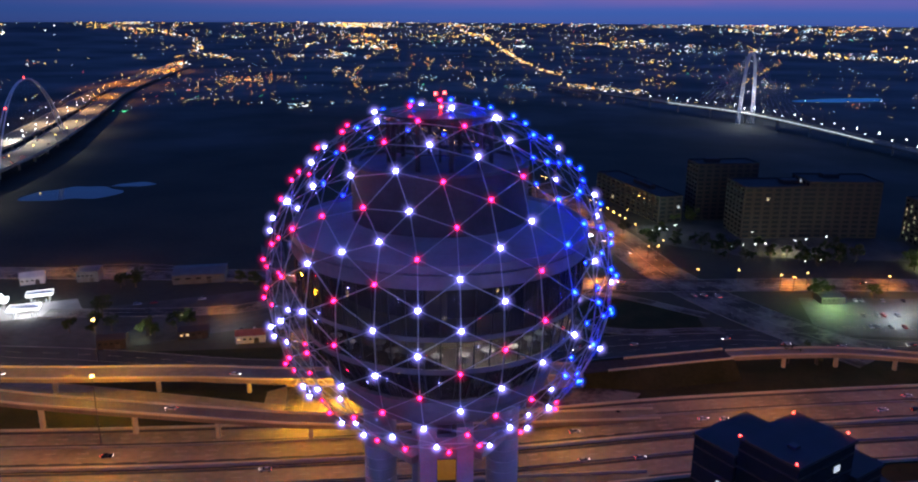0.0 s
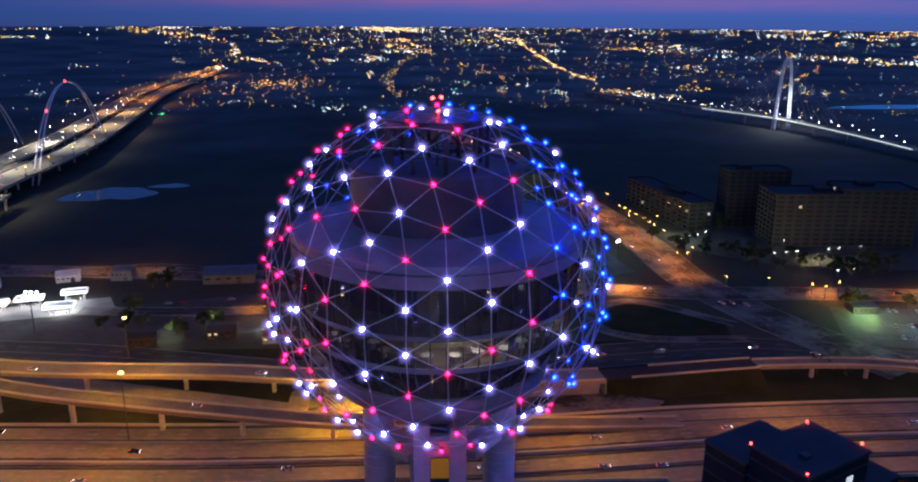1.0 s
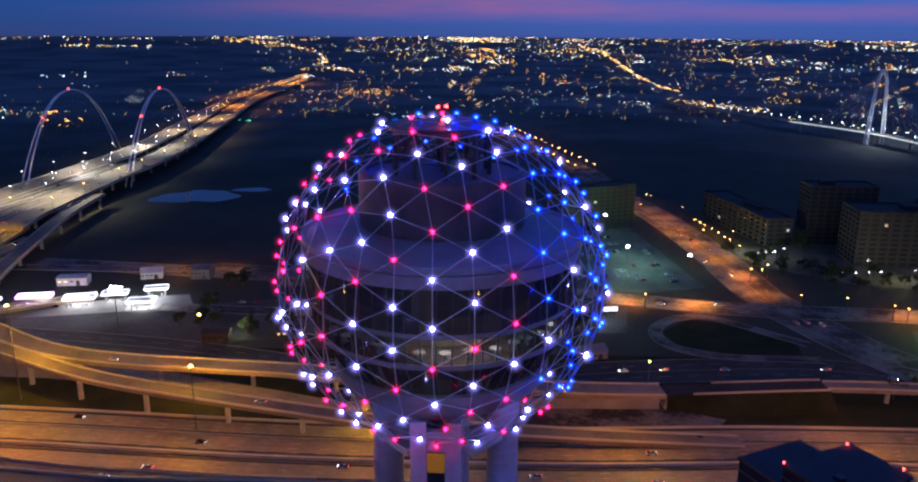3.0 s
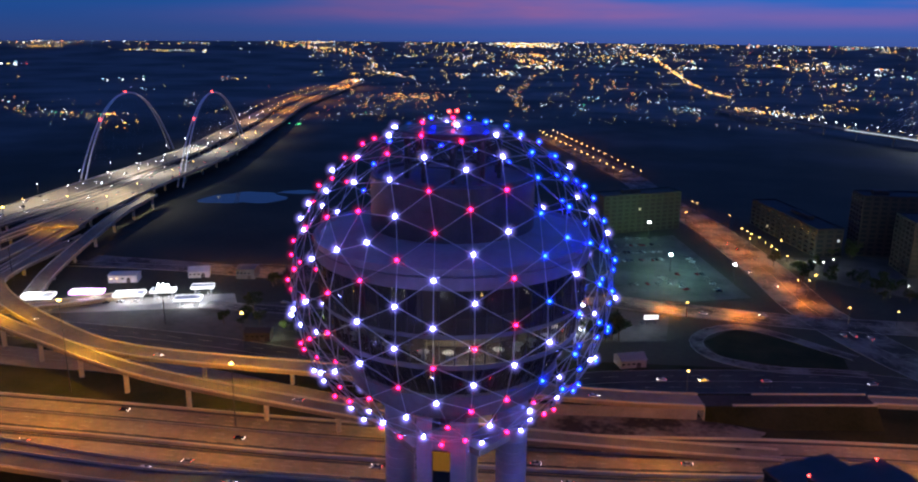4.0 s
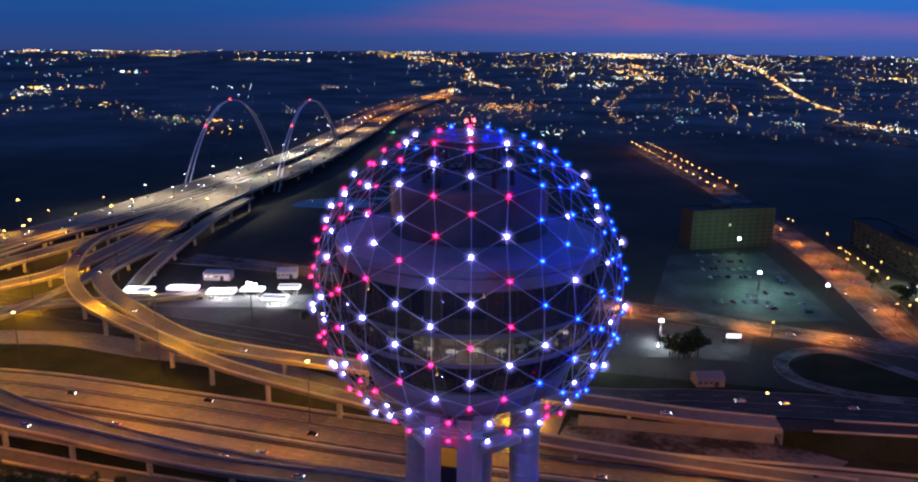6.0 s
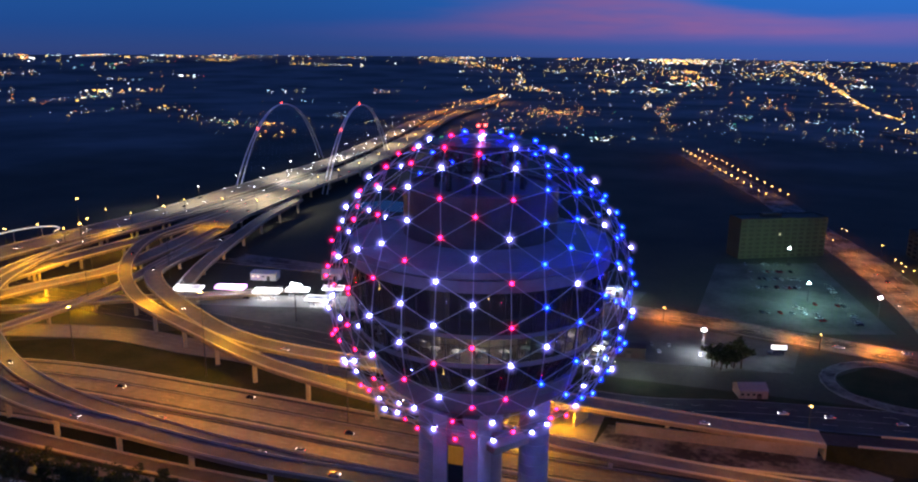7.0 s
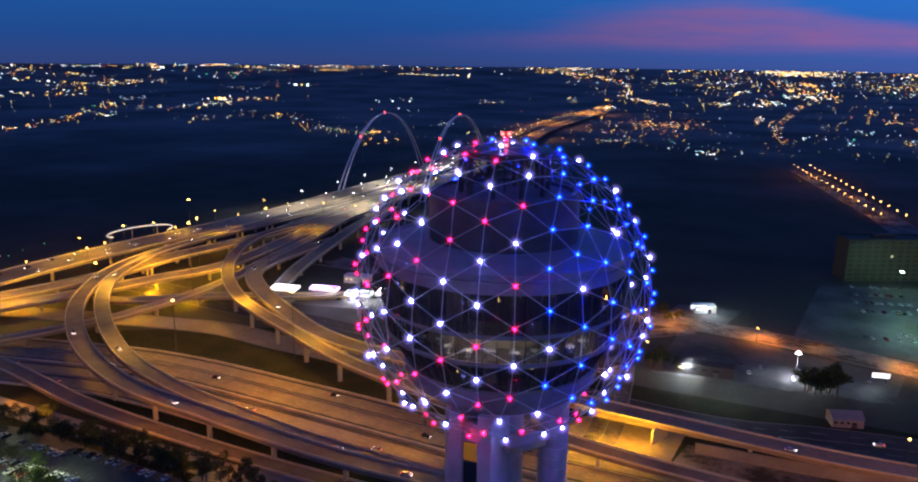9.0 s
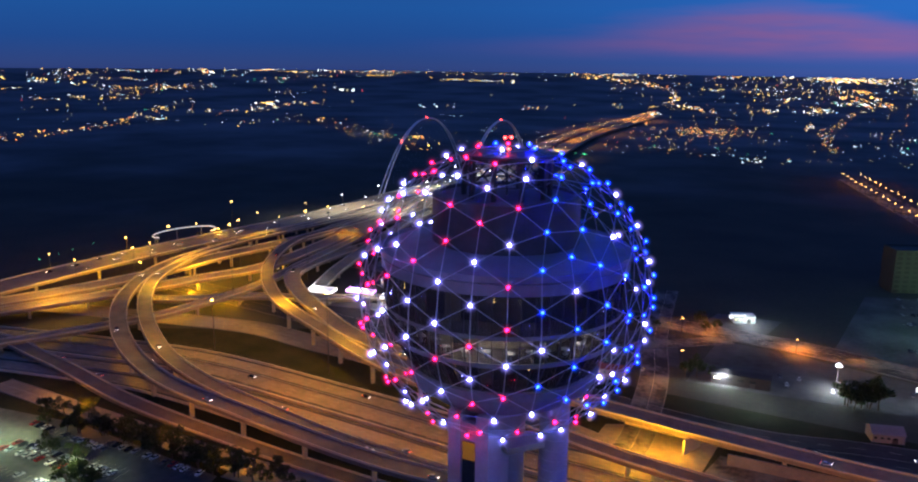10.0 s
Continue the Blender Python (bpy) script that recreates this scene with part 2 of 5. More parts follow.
def lathe(name, profile, mat, parent, seg=96, label="", smooth=False, caps=True, m=None):
    """A turned body from (radius, z) pairs."""
    v, f = [], []
    for r, z in profile:
        for k in range(seg):
            a = 2 * math.pi * k / seg
            v.append((r * math.cos(a), r * math.sin(a), z))
    for i in range(len(profile) - 1):
        for k in range(seg):
            k2 = (k + 1) % seg
            f.append((i * seg + k, i * seg + k2, (i + 1) * seg + k2, (i + 1) * seg + k))
    if caps:
        f.append(tuple(range(seg - 1, -1, -1)))
        f.append(tuple((len(profile) - 1) * seg + k for k in range(seg)))
    return put(name, mesh_from(name, v, f, mat, smooth=smooth), parent, m, label)


def tube_vf(a, b, r, seg=6):
    a, b = Vector(a), Vector(b)
    d = (b - a).normalized()
    u = d.orthogonal().normalized()
    w = d.cross(u)
    v = [tuple(p + r * (math.cos(2 * math.pi * k / seg) * u + math.sin(2 * math.pi * k / seg) * w)) for p in (a, b) for k in range(seg)]
    f = [(k, (k + 1) % seg, seg + (k + 1) % seg, seg + k) for k in range(seg)] + [tuple(range(seg - 1, -1, -1)), tuple(range(seg, 2 * seg))]
    return v, f


def tubes_mesh(name, pairs, r, mat, seg=6):
    v, f = [], []
    for a, b in pairs:
        k = len(v)
        v1, f1 = tube_vf(a, b, r, seg)
        v += v1
        f += [tuple(k + i for i in q) for q in f1]
    return mesh_from(name, v, f, mat)


def spline(pts, step=8.0):
    """Catmull-Rom through the points, resampled at even steps."""
    P = [Vector(p) for p in pts]
    P = [2 * P[0] - P[1]] + P + [2 * P[-1] - P[-2]]
    out = []
    for i in range(1, len(P) - 2):
        n = max(2, int((P[i + 1] - P[i]).length / step))
        for k in range(n):
            t = k / n
            a, b, c, d = P[i - 1], P[i], P[i + 1], P[i + 2]
            out.append(0.5 * ((2 * b) + (c - a) * t + (2 * a - 5 * b + 4 * c - d) * t * t + (3 * b - a - 3 * c + d) * t ** 3))
    out.append(P[-2])
    return out


def sides(line):
    res = []
    for i, p in enumerate(line):
        d = line[min(i + 1, len(line) - 1)] - line[max(i - 1, 0)]
        d.z = 0
        d.normalize()
        res.append(Vector((d.y, -d.x, 0)))
    return res


def ribbon_mesh(name, line, offs0, offs1, top, bottom, mat, flat=0.0):
    """A strip along a line between two offsets (to the right is positive), with thickness."""
    S = sides(line)
    v, f = [], []
    for p, s in zip(line, S):
        for o, z in ((offs0, bottom), (offs1, bottom), (offs1, top), (offs0, top)):
            q = p + s * o
            v.append((q.x, q.y, q.z + z))
    for i in range(len(line) - 1):
        a, b = 4 * i, 4 * i + 4
        f += [(a, b, b + 1, a + 1), (a + 1, b + 1, b + 2, a + 2), (a + 2, b + 2, b + 3, a + 3), (a + 3, b + 3, b, a)]
    f += [(0, 1, 2, 3), tuple(4 * (len(line) - 1) + k for k in (3, 2, 1, 0))]
    return mesh_from(name, v, f, mat)


# ------------------------------------------------------------------ street light sources and added floods
def sodium(x, y, z, watts, colour=(1.0, 0.33, 0.006), size=1.2):
    """A bare light source for street lanterns and added floods; those over the bridges are cut off, so that they light
    the road below and little else.
    """
    cut = z >= 40 or (z > 18 and x < -400 and y > 320) or (y > 370 and x > -150 and colour == ORANGE) or (z == 16 and y < 100)
    d = bpy.data.lights.new("street_or_added_light", "SPOT" if cut else "POINT")
    if cut:
        d.spot_size, d.spot_blend = radians(160 if colour == ORANGE else 145), 1.0 if colour == ORANGE else 0.8
    d.energy, d.color, d.shadow_soft_size = watts, colour, size
    ob = new("street_or_added_light", d)
    ob.location = (x, y, z + 2 if cut and colour == ORANGE else z)
    return ob


ORANGE = (1.0, 0.26, 0.02)
WHITE = (0.80, 0.92, 1.0)
AMBER = (1.0, 0.45, 0.006)
for x, y, z, w, c in (
    # freeway high masts
    (-330, 150, 30, 42e3, AMBER), (-235, 155, 30, 58e3, None), (-150, 165, 30, 36e3, None), (-250, 205, 30, 60e3, AMBER), (-170, 212, 26, 36e3, AMBER), (-65, 182, 28, 25e3, None), (25, 205, 28, 40e3, None), (120, 232, 28, 38e3, None), (230, 250, 28, 40e3, None), (290, 330, 14, 22e3, None),
    # interchange
    (-430, 205, 24, 70e3, AMBER), (-470, 260, 24, 80e3, AMBER), (-415, 270, 22, 60e3, AMBER), (-335, 235, 24, 50e3, AMBER), (-500, 350, 28, 70e3, AMBER), (-470, 150, 24, 60e3, AMBER), (-540, 240, 28, 70e3, AMBER), (-440, 235, 4.5, 32e3, AMBER), (-395, 235, 4.5, 29e3, AMBER), (-445, 305, 4.5, 26e3, AMBER), (-415, 212, 4.0, 22e3, AMBER), (-462, 262, 4.5, 22e3, AMBER), (-500, 200, 5, 26e3, AMBER), (-480, 175, 5, 22e3, AMBER), (-545, 330, 26, 40e3, AMBER), (-455, 410, 26, 30e3, AMBER),
    # under the overpass
    (-86, 222, 6.2, 12e3, AMBER), (-74, 226, 6.2, 12e3, AMBER), (-64, 230, 6.2, 8e3, AMBER), (-82, 206, 9, 10e3, AMBER), (-70, 208, 9, 8e3, AMBER),
    # streets on the north side
    (-60, 400, 8, 64e3, ORANGE), (20, 399, 8, 52e3, ORANGE), (62, 401, 8, 68e3, ORANGE), (104, 440, 9, 40e3, ORANGE), (82, 512, 9, 60e3, ORANGE), (56, 592, 9, 52e3, ORANGE), (-115, 397, 9, 45e3, ORANGE), (185, 410, 9, 45e3, ORANGE), (240, 414, 9, 38e3, ORANGE), (-110, 300, 9, 6e3, None),
    (-190, 225, 10, 5e3, None), (14, 690, 12, 30e3, ORANGE), (-58, 890, 14, 30e3, ORANGE), (-100, 980, 14, 30e3, ORANGE), (-140, 1065, 14, 30e3, ORANGE), (-185, 1160, 14, 30e3, ORANGE),
    # parking lots and filling stations
    (-4, 572, 12, 5e3, (0.45, 1.0, 0.45)), (17, 482, 14, 110e3, (0.45, 1.0, 0.75)), (-98, 427, 8, 14e3, WHITE), (-78, 320, 6, 20e3, WHITE), (-29, 352, 7, 16e3, WHITE), (-50, 300, 9, 6e3, WHITE), (8, 358, 6, 2.5e3, WHITE),
    # the four at z 10 are added above the canopies to whiten their roofs
    (-366, 287, 10, 13e3, WHITE), (-338, 304, 10, 11e3, WHITE), (-308, 308, 10, 11e3, WHITE), (-282, 324, 10, 11e3, WHITE), (96, 472, 9, 34e3, ORANGE), (70, 552, 9, 38e3, ORANGE), (40, 640, 9, 40e3, ORANGE), (-300, 48, 16, 46e3, (0.85, 1.0, 0.5)), (-250, 50, 16, 46e3, (0.85, 1.0, 0.5)), (-330, 40, 16, 46e3, (0.85, 1.0, 0.5)),
    # the arch bridges
    (-560, 480, 55, 210e3, (0.98, 0.92, 0.66)), (-545, 640, 55, 250e3, (0.92, 0.95, 0.76)), (-630, 950, 55, 300e3, (1.0, 0.80, 0.5)), (-580, 790, 55, 260e3, (0.92, 0.95, 0.76)), (-495, 520, 55, 210e3, (0.98, 0.92, 0.66)), (-690, 1120, 50, 320e3, (1.0, 0.6, 0.25)), (-768, 1330, 50, 300e3, None), (-865, 1620, 60, 420e3, None), (-970, 2050, 60, 520e3, None),
    # the first five are added, without fixtures, to whiten the pylon and arches
    (358, 1168, 30, 42e3, WHITE), (358, 1190, 60, 60e3, WHITE), (366, 1206, 30, 42e3, WHITE), (-538, 620, 30, 75e3, (0.9, 0.9, 1.0)), (-590, 810, 30, 85e3, (0.9, 0.9, 1.0)), (-334, 304, 9, 9e3, (0.55, 0.25, 1.0)),
):
    sodium(x, y, z, w, c or (1.0, 0.33, 0.006))


# ------------------------------------------------------------------ ground
def far(x, y, h=0.0):
    """The land rises gently past 2.5 km, so that distance closes up towards the horizon."""
    rt = math.hypot(x, y)
    if rt < 2500:
        return (x, y, h)
    r = 2500 + 2290 * (1 - math.exp(-(rt - 2500) / 2300))
    return (x * r / rt, y * r / rt, 166 * (1 - r / rt) + h)


def build_ground():
    rings = [0, 60, 120, 200, 300, 420, 560, 720, 900, 1150, 1450, 1800, 2200, 2500, 2700, 3000, 3400, 4000, 5000, 6500, 8500, 11000]
    seg = 160
    v = [(0, 0, 0)]
    for r in rings[1:]:
        v += [far(r * math.cos(2 * math.pi * k / seg), r * math.sin(2 * math.pi * k / seg)) for k in range(seg)]
    f = [(0, 1 + k, 1 + (k + 1) % seg) for k in range(seg)]
    for i in range(len(rings) - 2):
        a, b = 1 + i * seg, 1 + (i + 1) * seg
        f += [(a + k, b + k, b + (k + 1) % seg, a + (k + 1) % seg) for k in range(seg)]
    g = put("ground", mesh_from("ground", v, f, LAND, smooth=True))
    tagged(g, "dark flood plain and city land at dusk", "ground", kind="structure")


build_ground()


def patch(name, pts, z, mat, label, category, kind="structure"):
    n = len(pts)
    v = [(x, y, -0.3) for x, y in pts] + [(x, y, z) for x, y in pts]
    f = [tuple(range(n, 2 * n))] + [(i, (i + 1) % n, n + (i + 1) % n, n + i) for i in range(n)]
    ob = put(name, mesh_from(name, v, f, mat))
    return tagged(ob, label, category, kind=kind)


def blob(cx, cy, rx, ry, rot, seed, n=28):
    rnd = random.Random(seed)
    ph = [rnd.uniform(0, 6.28) for _ in range(3)]
    out = []
    for k in range(n):
        a = 2 * math.pi * k / n
        s = 1 + 0.18 * math.sin(2 * a + ph[0]) + 0.12 * math.sin(3 * a + ph[1]) + 0.06 * math.sin(7 * a + ph[2])
        x, y = rx * s * math.cos(a), ry * s * math.sin(a)
        out.append((cx + x * math.cos(rot) - y * math.sin(rot), cy + x * math.sin(rot) + y * math.cos(rot)))
    return out


patch("water", blob(-410, 612, 36, 33, 0.4, 3, 44), 0.12, WATER, "still pond reflecting the dusk sky", "pond")
patch("water", blob(-372, 656, 21, 9, 0.5, 5), 0.12, WATER, "narrow pond reflecting the dusk sky", "pond")
patch("water", blob(640, 1550, 120, 26, 0.3, 6), 0.12, WATER, "far river bend reflecting the dusk sky", "river")


# ------------------------------------------------------------------ roads
ROAD_Z = [0.12]


def street(name, pts, width, mat, label, category="road", lined=True):
    ROAD_Z[0] += 0.012
    z = ROAD_Z[0]
    line = spline([(x, y, 0) for x, y in pts], 14)
    ob = put(name, ribbon_mesh(name, line, -width / 2, width / 2, z, -0.2, mat))
    tagged(ob, label, category, kind="structure")
    S = sides(line)
    for s in (-1, 1):
        o = s * (width / 2 + 0.15)
        put("kerb", ribbon_mesh("kerb", line, o - 0.14, o + 0.14, z + 0.15, -0.2, CONCRETE_D), ob)
    if not lined:
        return line
    v, f = [], []
    lanes = [0.0] if width < 16 else [-width / 4, 0.0, width / 4]
    for o in lanes:
        for i in range(len(line) - 1):
            p, q = line[i], line[i].lerp(line[i + 1], 0.45 if o else 1.0)
            k = len(v)
            for c, s in ((p, -0.1), (q, -0.1), (q, 0.1), (p, 0.1)):
                w = c + S[i] * (o + s)
                v.append((w.x, w.y, z + 0.006))
            f.append((k, k + 1, k + 2, k + 3))
    put("lane_line", mesh_from("lane_line", v, f, CONCRETE), ob, kind="stuff")
    return line


def flyover(pts, width, label, thick=1.7, pier_step=34, mat=ROADWAY, name="flyover_ramp", low=4.0, wide_pier=False):
    """An elevated road: deck, parapets, columns with hammerheads where it is high enough."""
    line = spline(pts, 7)
    th = thing(name, (line[0].x, line[0].y, 0), label, "overpass")
    inv = Matrix.Translation((-line[0].x, -line[0].y, 0))
    d = put("deck", ribbon_mesh("deck", line, -width / 2, width / 2, 0, -thick, mat), th, inv)
    for s in (-1, 1):
        o = s * (width / 2 - 0.2)
        put("parapet", ribbon_mesh("parapet", line, o - 0.2, o + 0.2, 0.95, 0.004, CONCRETE), th, inv)
    run, S = 0.0, sides(line)
    for i in range(1, len(line)):
        run += (line[i] - line[i - 1]).length
        if run > pier_step and line[i].z > low:
            run = 0.0
            p, s = line[i], S[i]
            ang = math.degrees(math.atan2(s.y, s.x))
            top = p.z - thick
            bm = bmesh.new()
            w = width * (0.42 if not wide_pier else 0.7)
            bmesh.ops.create_cube(bm, size=1, matrix=pose(0, 0, top / 2 - 0.1) @ Matrix.Diagonal((2.2, 1.7, top + 0.2, 1)))
            bmesh.ops.bevel(bm, geom=[e for e in bm.edges if abs(e.verts[0].co.z - e.verts[1].co.z) > 1], offset=0.35, segments=2, affect="EDGES")
            g = bmesh.ops.create_cube(bm, size=1, matrix=pose(0, 0, top - 0.75) @ Matrix.Diagonal((w, 1.9, 1.5, 1)))
            for v in g["verts"]:
                if v.co.z < top - 0.8:
                    v.co.x *= 0.45
            part("pier", bm, CONCRETE, th, m=pose(p.x - line[0].x, p.y - line[0].y, 0, 0, 0, ang))
    return line


# main freeway, two carriageways with a median barrier and shoulders
FREEWAY = [(-900, -150), (-620, 0), (-460, 82), (-375, 122), (-312, 146), (-220, 161), (-110, 176), (0, 197), (100, 222), (260, 252), (500, 290), (900, 340)]


def build_freeway():
    line = spline([(x, y, 0) for x, y in FREEWAY], 12)
    th = thing("road", (0, 0, 0), "wide concrete freeway lit orange by street lamps", "road", kind="structure")
    for a, b in ((-29, -2), (2, 29)):
        put("carriageway", ribbon_mesh("carriageway", line, a, b, 0.5, -0.3, ROADWAY), th)
    for o in (-27.6, -17.0, -3.3, 3.4, 15.8, 27.4):
        put("shoulder_strip", ribbon_mesh("shoulder_strip", line, o - 0.85, o + 0.85, 0.506, 0.3, ASPHALT), th, label="dark asphalt shoulder")
    put("median_barrier", ribbon_mesh("median_barrier", line, -0.5, 0.5, 1.4, -0.2, CONCRETE), th)
    for o in (-15.0, 14.0):
        put("lane_barrier", ribbon_mesh("lane_barrier", line, o - 0.35, o + 0.35, 1.3, 0.504, CONCRETE_D), th)
    for o in (-29.4, 29.4):
        put("side_barrier", ribbon_mesh("side_barrier", line, o - 0.4, o + 0.4, 1.3, -0.2, CONCRETE), th)
    # dashed lane lines
    S = sides(line)
    v, f = [], []
    for o in (-25.5, -22, -18.5, -11, -7.5, -4, 5.5, 9, 18, 21.5, 25):
        for i in range(0, len(line) - 1):
            p, q = line[i], line[i].lerp(line[i + 1], 0.35)
            k = len(v)
            for c, s in ((p, -0.12), (q, -0.12), (q, 0.12), (p, 0.12)):
                w = c + S[i] * (o + s)
                v.append((w.x, w.y, 0.508))
            f.append((k, k + 1, k + 2, k + 3))
    put("lane_line", mesh_from("lane_line", v, f, CONCRETE), th, kind="stuff")
    return line


FREEWAY_LINE = build_freeway()

RAMP_A = flyover([(-560, 700, 12), (-530, 560, 13), (-508, 370, 14), (-484, 250, 14), (-432, 181, 14), (-360, 137, 14), (-290, 118, 13), (-226, 121, 12), (-160, 129, 10), (-110, 142, 8), (-30, 162, 4), (60, 182, 0.7)], 10, "curved concrete flyover ramp on single columns", mat=RAMP_DECK)
RAMP_B = flyover([(-545, 700, 11), (-512, 495, 13), (-500, 317, 14), (-466, 234, 14), (-417, 186, 14), (-342, 147, 13), (-281, 133, 11), (-206, 136, 7), (-145, 147, 3), (-90, 160, 0.8)], 9, "curved concrete flyover ramp merging into the freeway", mat=RAMP_DECK)
RAMP_C = flyover([(-520, 640, 12), (-482, 440, 14), (-470, 360, 14), (-420, 290, 14), (-352, 241, 14), (-277, 216, 14), (-208, 200, 13), (-111, 197, 11), (-65, 200, 9), (0, 214, 5), (70, 232, 0.8)], 9, "curved concrete flyover ramp sweeping round the interchange", mat=RAMP_DECK)
RAMP_D = flyover([(-436, 420, 6), (-410, 318, 9), (-382, 281, 10), (-313, 246, 10), (-242, 226, 10), (-136, 236, 9.5), (-103, 238, 9), (-34, 245, 9), (5, 252, 8), (38, 261, 7)], 12, "wide concrete overpass above a lit underpass", pier_step=40)
flyover([(-500, 560, 14), (-488, 440, 13), (-477, 379, 12), (-480, 285, 11), (-476, 220, 10), (-492, 120, 9), (-545, -30, 8), (-640, -200, 7)], 17, "wide concrete viaduct through the interchange")
flyover([(-468, 500, 13), (-470, 445, 12), (-444, 349, 10), (-433, 290, 9), (-442, 242, 9), (-454, 185, 8.5), (-485, 85, 8), (-545, -60, 7)], 15, "wide concrete viaduct through the interchange")
flyover([(-452, 430, 11), (-420, 328, 9), (-398, 262, 8), (-391, 207, 8), (-397, 158, 7), (-436, 60, 5), (-500, -60, 3)], 9, "narrow concrete connector on tall columns", low=3.0)
flyover([(-437, 196, 5.5), (-411, 214, 6), (-385, 246, 6), (-359, 266, 5.5), (-330, 300, 3), (-310, 330, 0.7)], 10, "low yellow-lit concrete connector", low=3.0, pier_step=26)
flyover([(-620, 20, 5), (-460, 92, 5), (-380, 104, 3.6), (-300, 106, 1.6), (-232, 114, 0.6), (-185, 121, 0.35), (-140, 129, 0.3), (-90, 138, 0.3)], 9, "low concrete ramp beside the freeway", low=3.5, mat=RAMP_DECK)
flyover([(112, 283.4, 7.3), (140, 287, 8), (175, 290, 8), (240, 287, 7), (330, 304, 4), (420, 330, 0.7)], 8, "low curved concrete overpass on short piers", pier_step=26)



def embankment():
    """The fill that carries the overpass on from its abutment to the low viaduct: carriageway, grassy slopes, end wall, parapets."""
    line = spline([(38.4, 261.1, 7), (62, 268.5, 7), (86, 276, 7.1), (112, 283.4, 7.3)], 6)
    S = sides(line)
    th = thing("road_embankment", (38.4, 261.1, 0), "grassy road embankment carrying a dark carriageway", "embankment", kind="structure")
    inv = Matrix.Translation((-38.4, -261.1, 0))
    put("carriageway", ribbon_mesh("carriageway", line, -5.2, 5.2, -0.05, -0.6, ASPHALT), th, inv)
    v, f = [], []
    for i, (p, q) in enumerate(zip(line, S)):
        toe = 6.4 + 8.6 * min(1.0, i / 5)
        for o, z in ((-toe, -0.2), (-5.8, p.z - 0.12), (5.8, p.z - 0.12), (toe, -0.2)):
            w = p + q * o
            v.append((w.x, w.y, z))
    for i in range(len(line) - 1):
        f += [(4 * i + k, 4 * i + k + 1, 4 * i + k + 5, 4 * i + k + 4) for k in range(3)]
    n = 4 * (len(line) - 1)
    f += [(3, 2, 1, 0), (n, n + 1, n + 2, n + 3)]
    put("grass_slope", mesh_from("grass_slope", v, f, VERGE), th, inv)
    v = []
    for d in (-0.6, 0.0):
        for o, z in ((-6.2, -0.2), (-5.6, 6.8), (5.6, 6.8), (6.2, -0.2)):
            w = line[0] + S[0] * o + (line[1] - line[0]).normalized() * d
            v.append((w.x, w.y, z))
    put("end_wall", mesh_from("end_wall", v, [(0, 1, 2, 3), (7, 6, 5, 4), (0, 4, 5, 1), (1, 5, 6, 2), (2, 6, 7, 3), (3, 7, 4, 0)], CONCRETE_D), th, inv)
    for o in (-5.4, 5.4):
        put("parapet", ribbon_mesh("parapet", line[4 if o < 0 else 2:], o - 0.18, o + 0.18, 0.9, -0.4, CONCRETE), th, inv)


embankment()

# the twin-arch river crossing: two carriageway decks
BRIDGE_L = flyover([(-505, 60, 11), (-528, 245, 13), (-535, 426, 14), (-556, 569, 15), (-597, 787, 15), (-708, 1110, 13), (-850, 1500, 9), (-990, 2050, 5), (-1068, 2330, 2)], 30, "broad concrete river bridge carrying the western lanes", name="river_bridge", pier_step=48, wide_pier=True)
BRIDGE_R = flyover([(-458, 412, 13.2), (-478, 470, 14), (-506, 600, 15), (-548, 787, 15), (-662, 1110, 13), (-806, 1500, 9), (-948, 2050, 5), (-1028, 2330, 2)], 34, "broad concrete river bridge carrying the eastern lanes", name="river_bridge", pier_step=48, wide_pier=True)
flyover([(-366, 290, 5), (-388, 332, 8), (-416, 398, 11), (-444, 468, 13), (-466, 540, 14)], 11, "slip road joining the river bridge", name="slip_road", pier_step=40)

patch("grass", [(-420, 20), (-330, 5), (-150, 60), (330, 170), (420, 250), (420, 330), (230, 322), (104, 330), (-43, 300), (-250, 262), (-300, 250), (-420, 150)], 0.02, VERGE, "mown grass verges between the carriageways", "grass")
patch("grass", [(112, 354), (85, 372), (57, 378), (40, 352), (48, 334), (80, 327), (112, 332)], 0.04, VERGE, "mown grass island inside the loop ramp", "grass")

# streets
street("road", [(-500, 238), (-250, 262), (-120, 258), (-43, 266), (10, 288), (104, 316), (160, 318), (230, 312), (420, 340), (700, 400)], 26, ASPHALT, "dark asphalt boulevard with moving traffic")
street("road", [(-700, 60), (-540, 128), (-425, 180), (-376, 203), (-335, 218), (-290, 222), (-236, 229), (-150, 222), (-86, 215)], 20, ROADWAY, "ground-level road threading below the ramps")
street("road", [(-86, 190), (-84, 225), (-95, 262), (-112, 310), (-140, 372), (-175, 470)], 15, STREET, "street passing below the overpass, lit yellow")
street("road", [(-400, 380), (-250, 392), (-140, 398), (-56, 407), (30, 402), (100, 402), (180, 412), (280, 420), (500, 440)], 22, STREET, "broad street under orange lamps")
street("road", [(190, 300), (142, 358), (106, 425), (83, 512), (45, 628), (2, 730), (-47, 865), (-116, 1010), (-208, 1202)], 32, STREET, "long straight street lined with orange lamps")
street("road", [(-205, 100), (-120, 120), (-40, 140), (80, 165), (300, 215)], 14, ROADWAY, "frontage road beside the freeway")


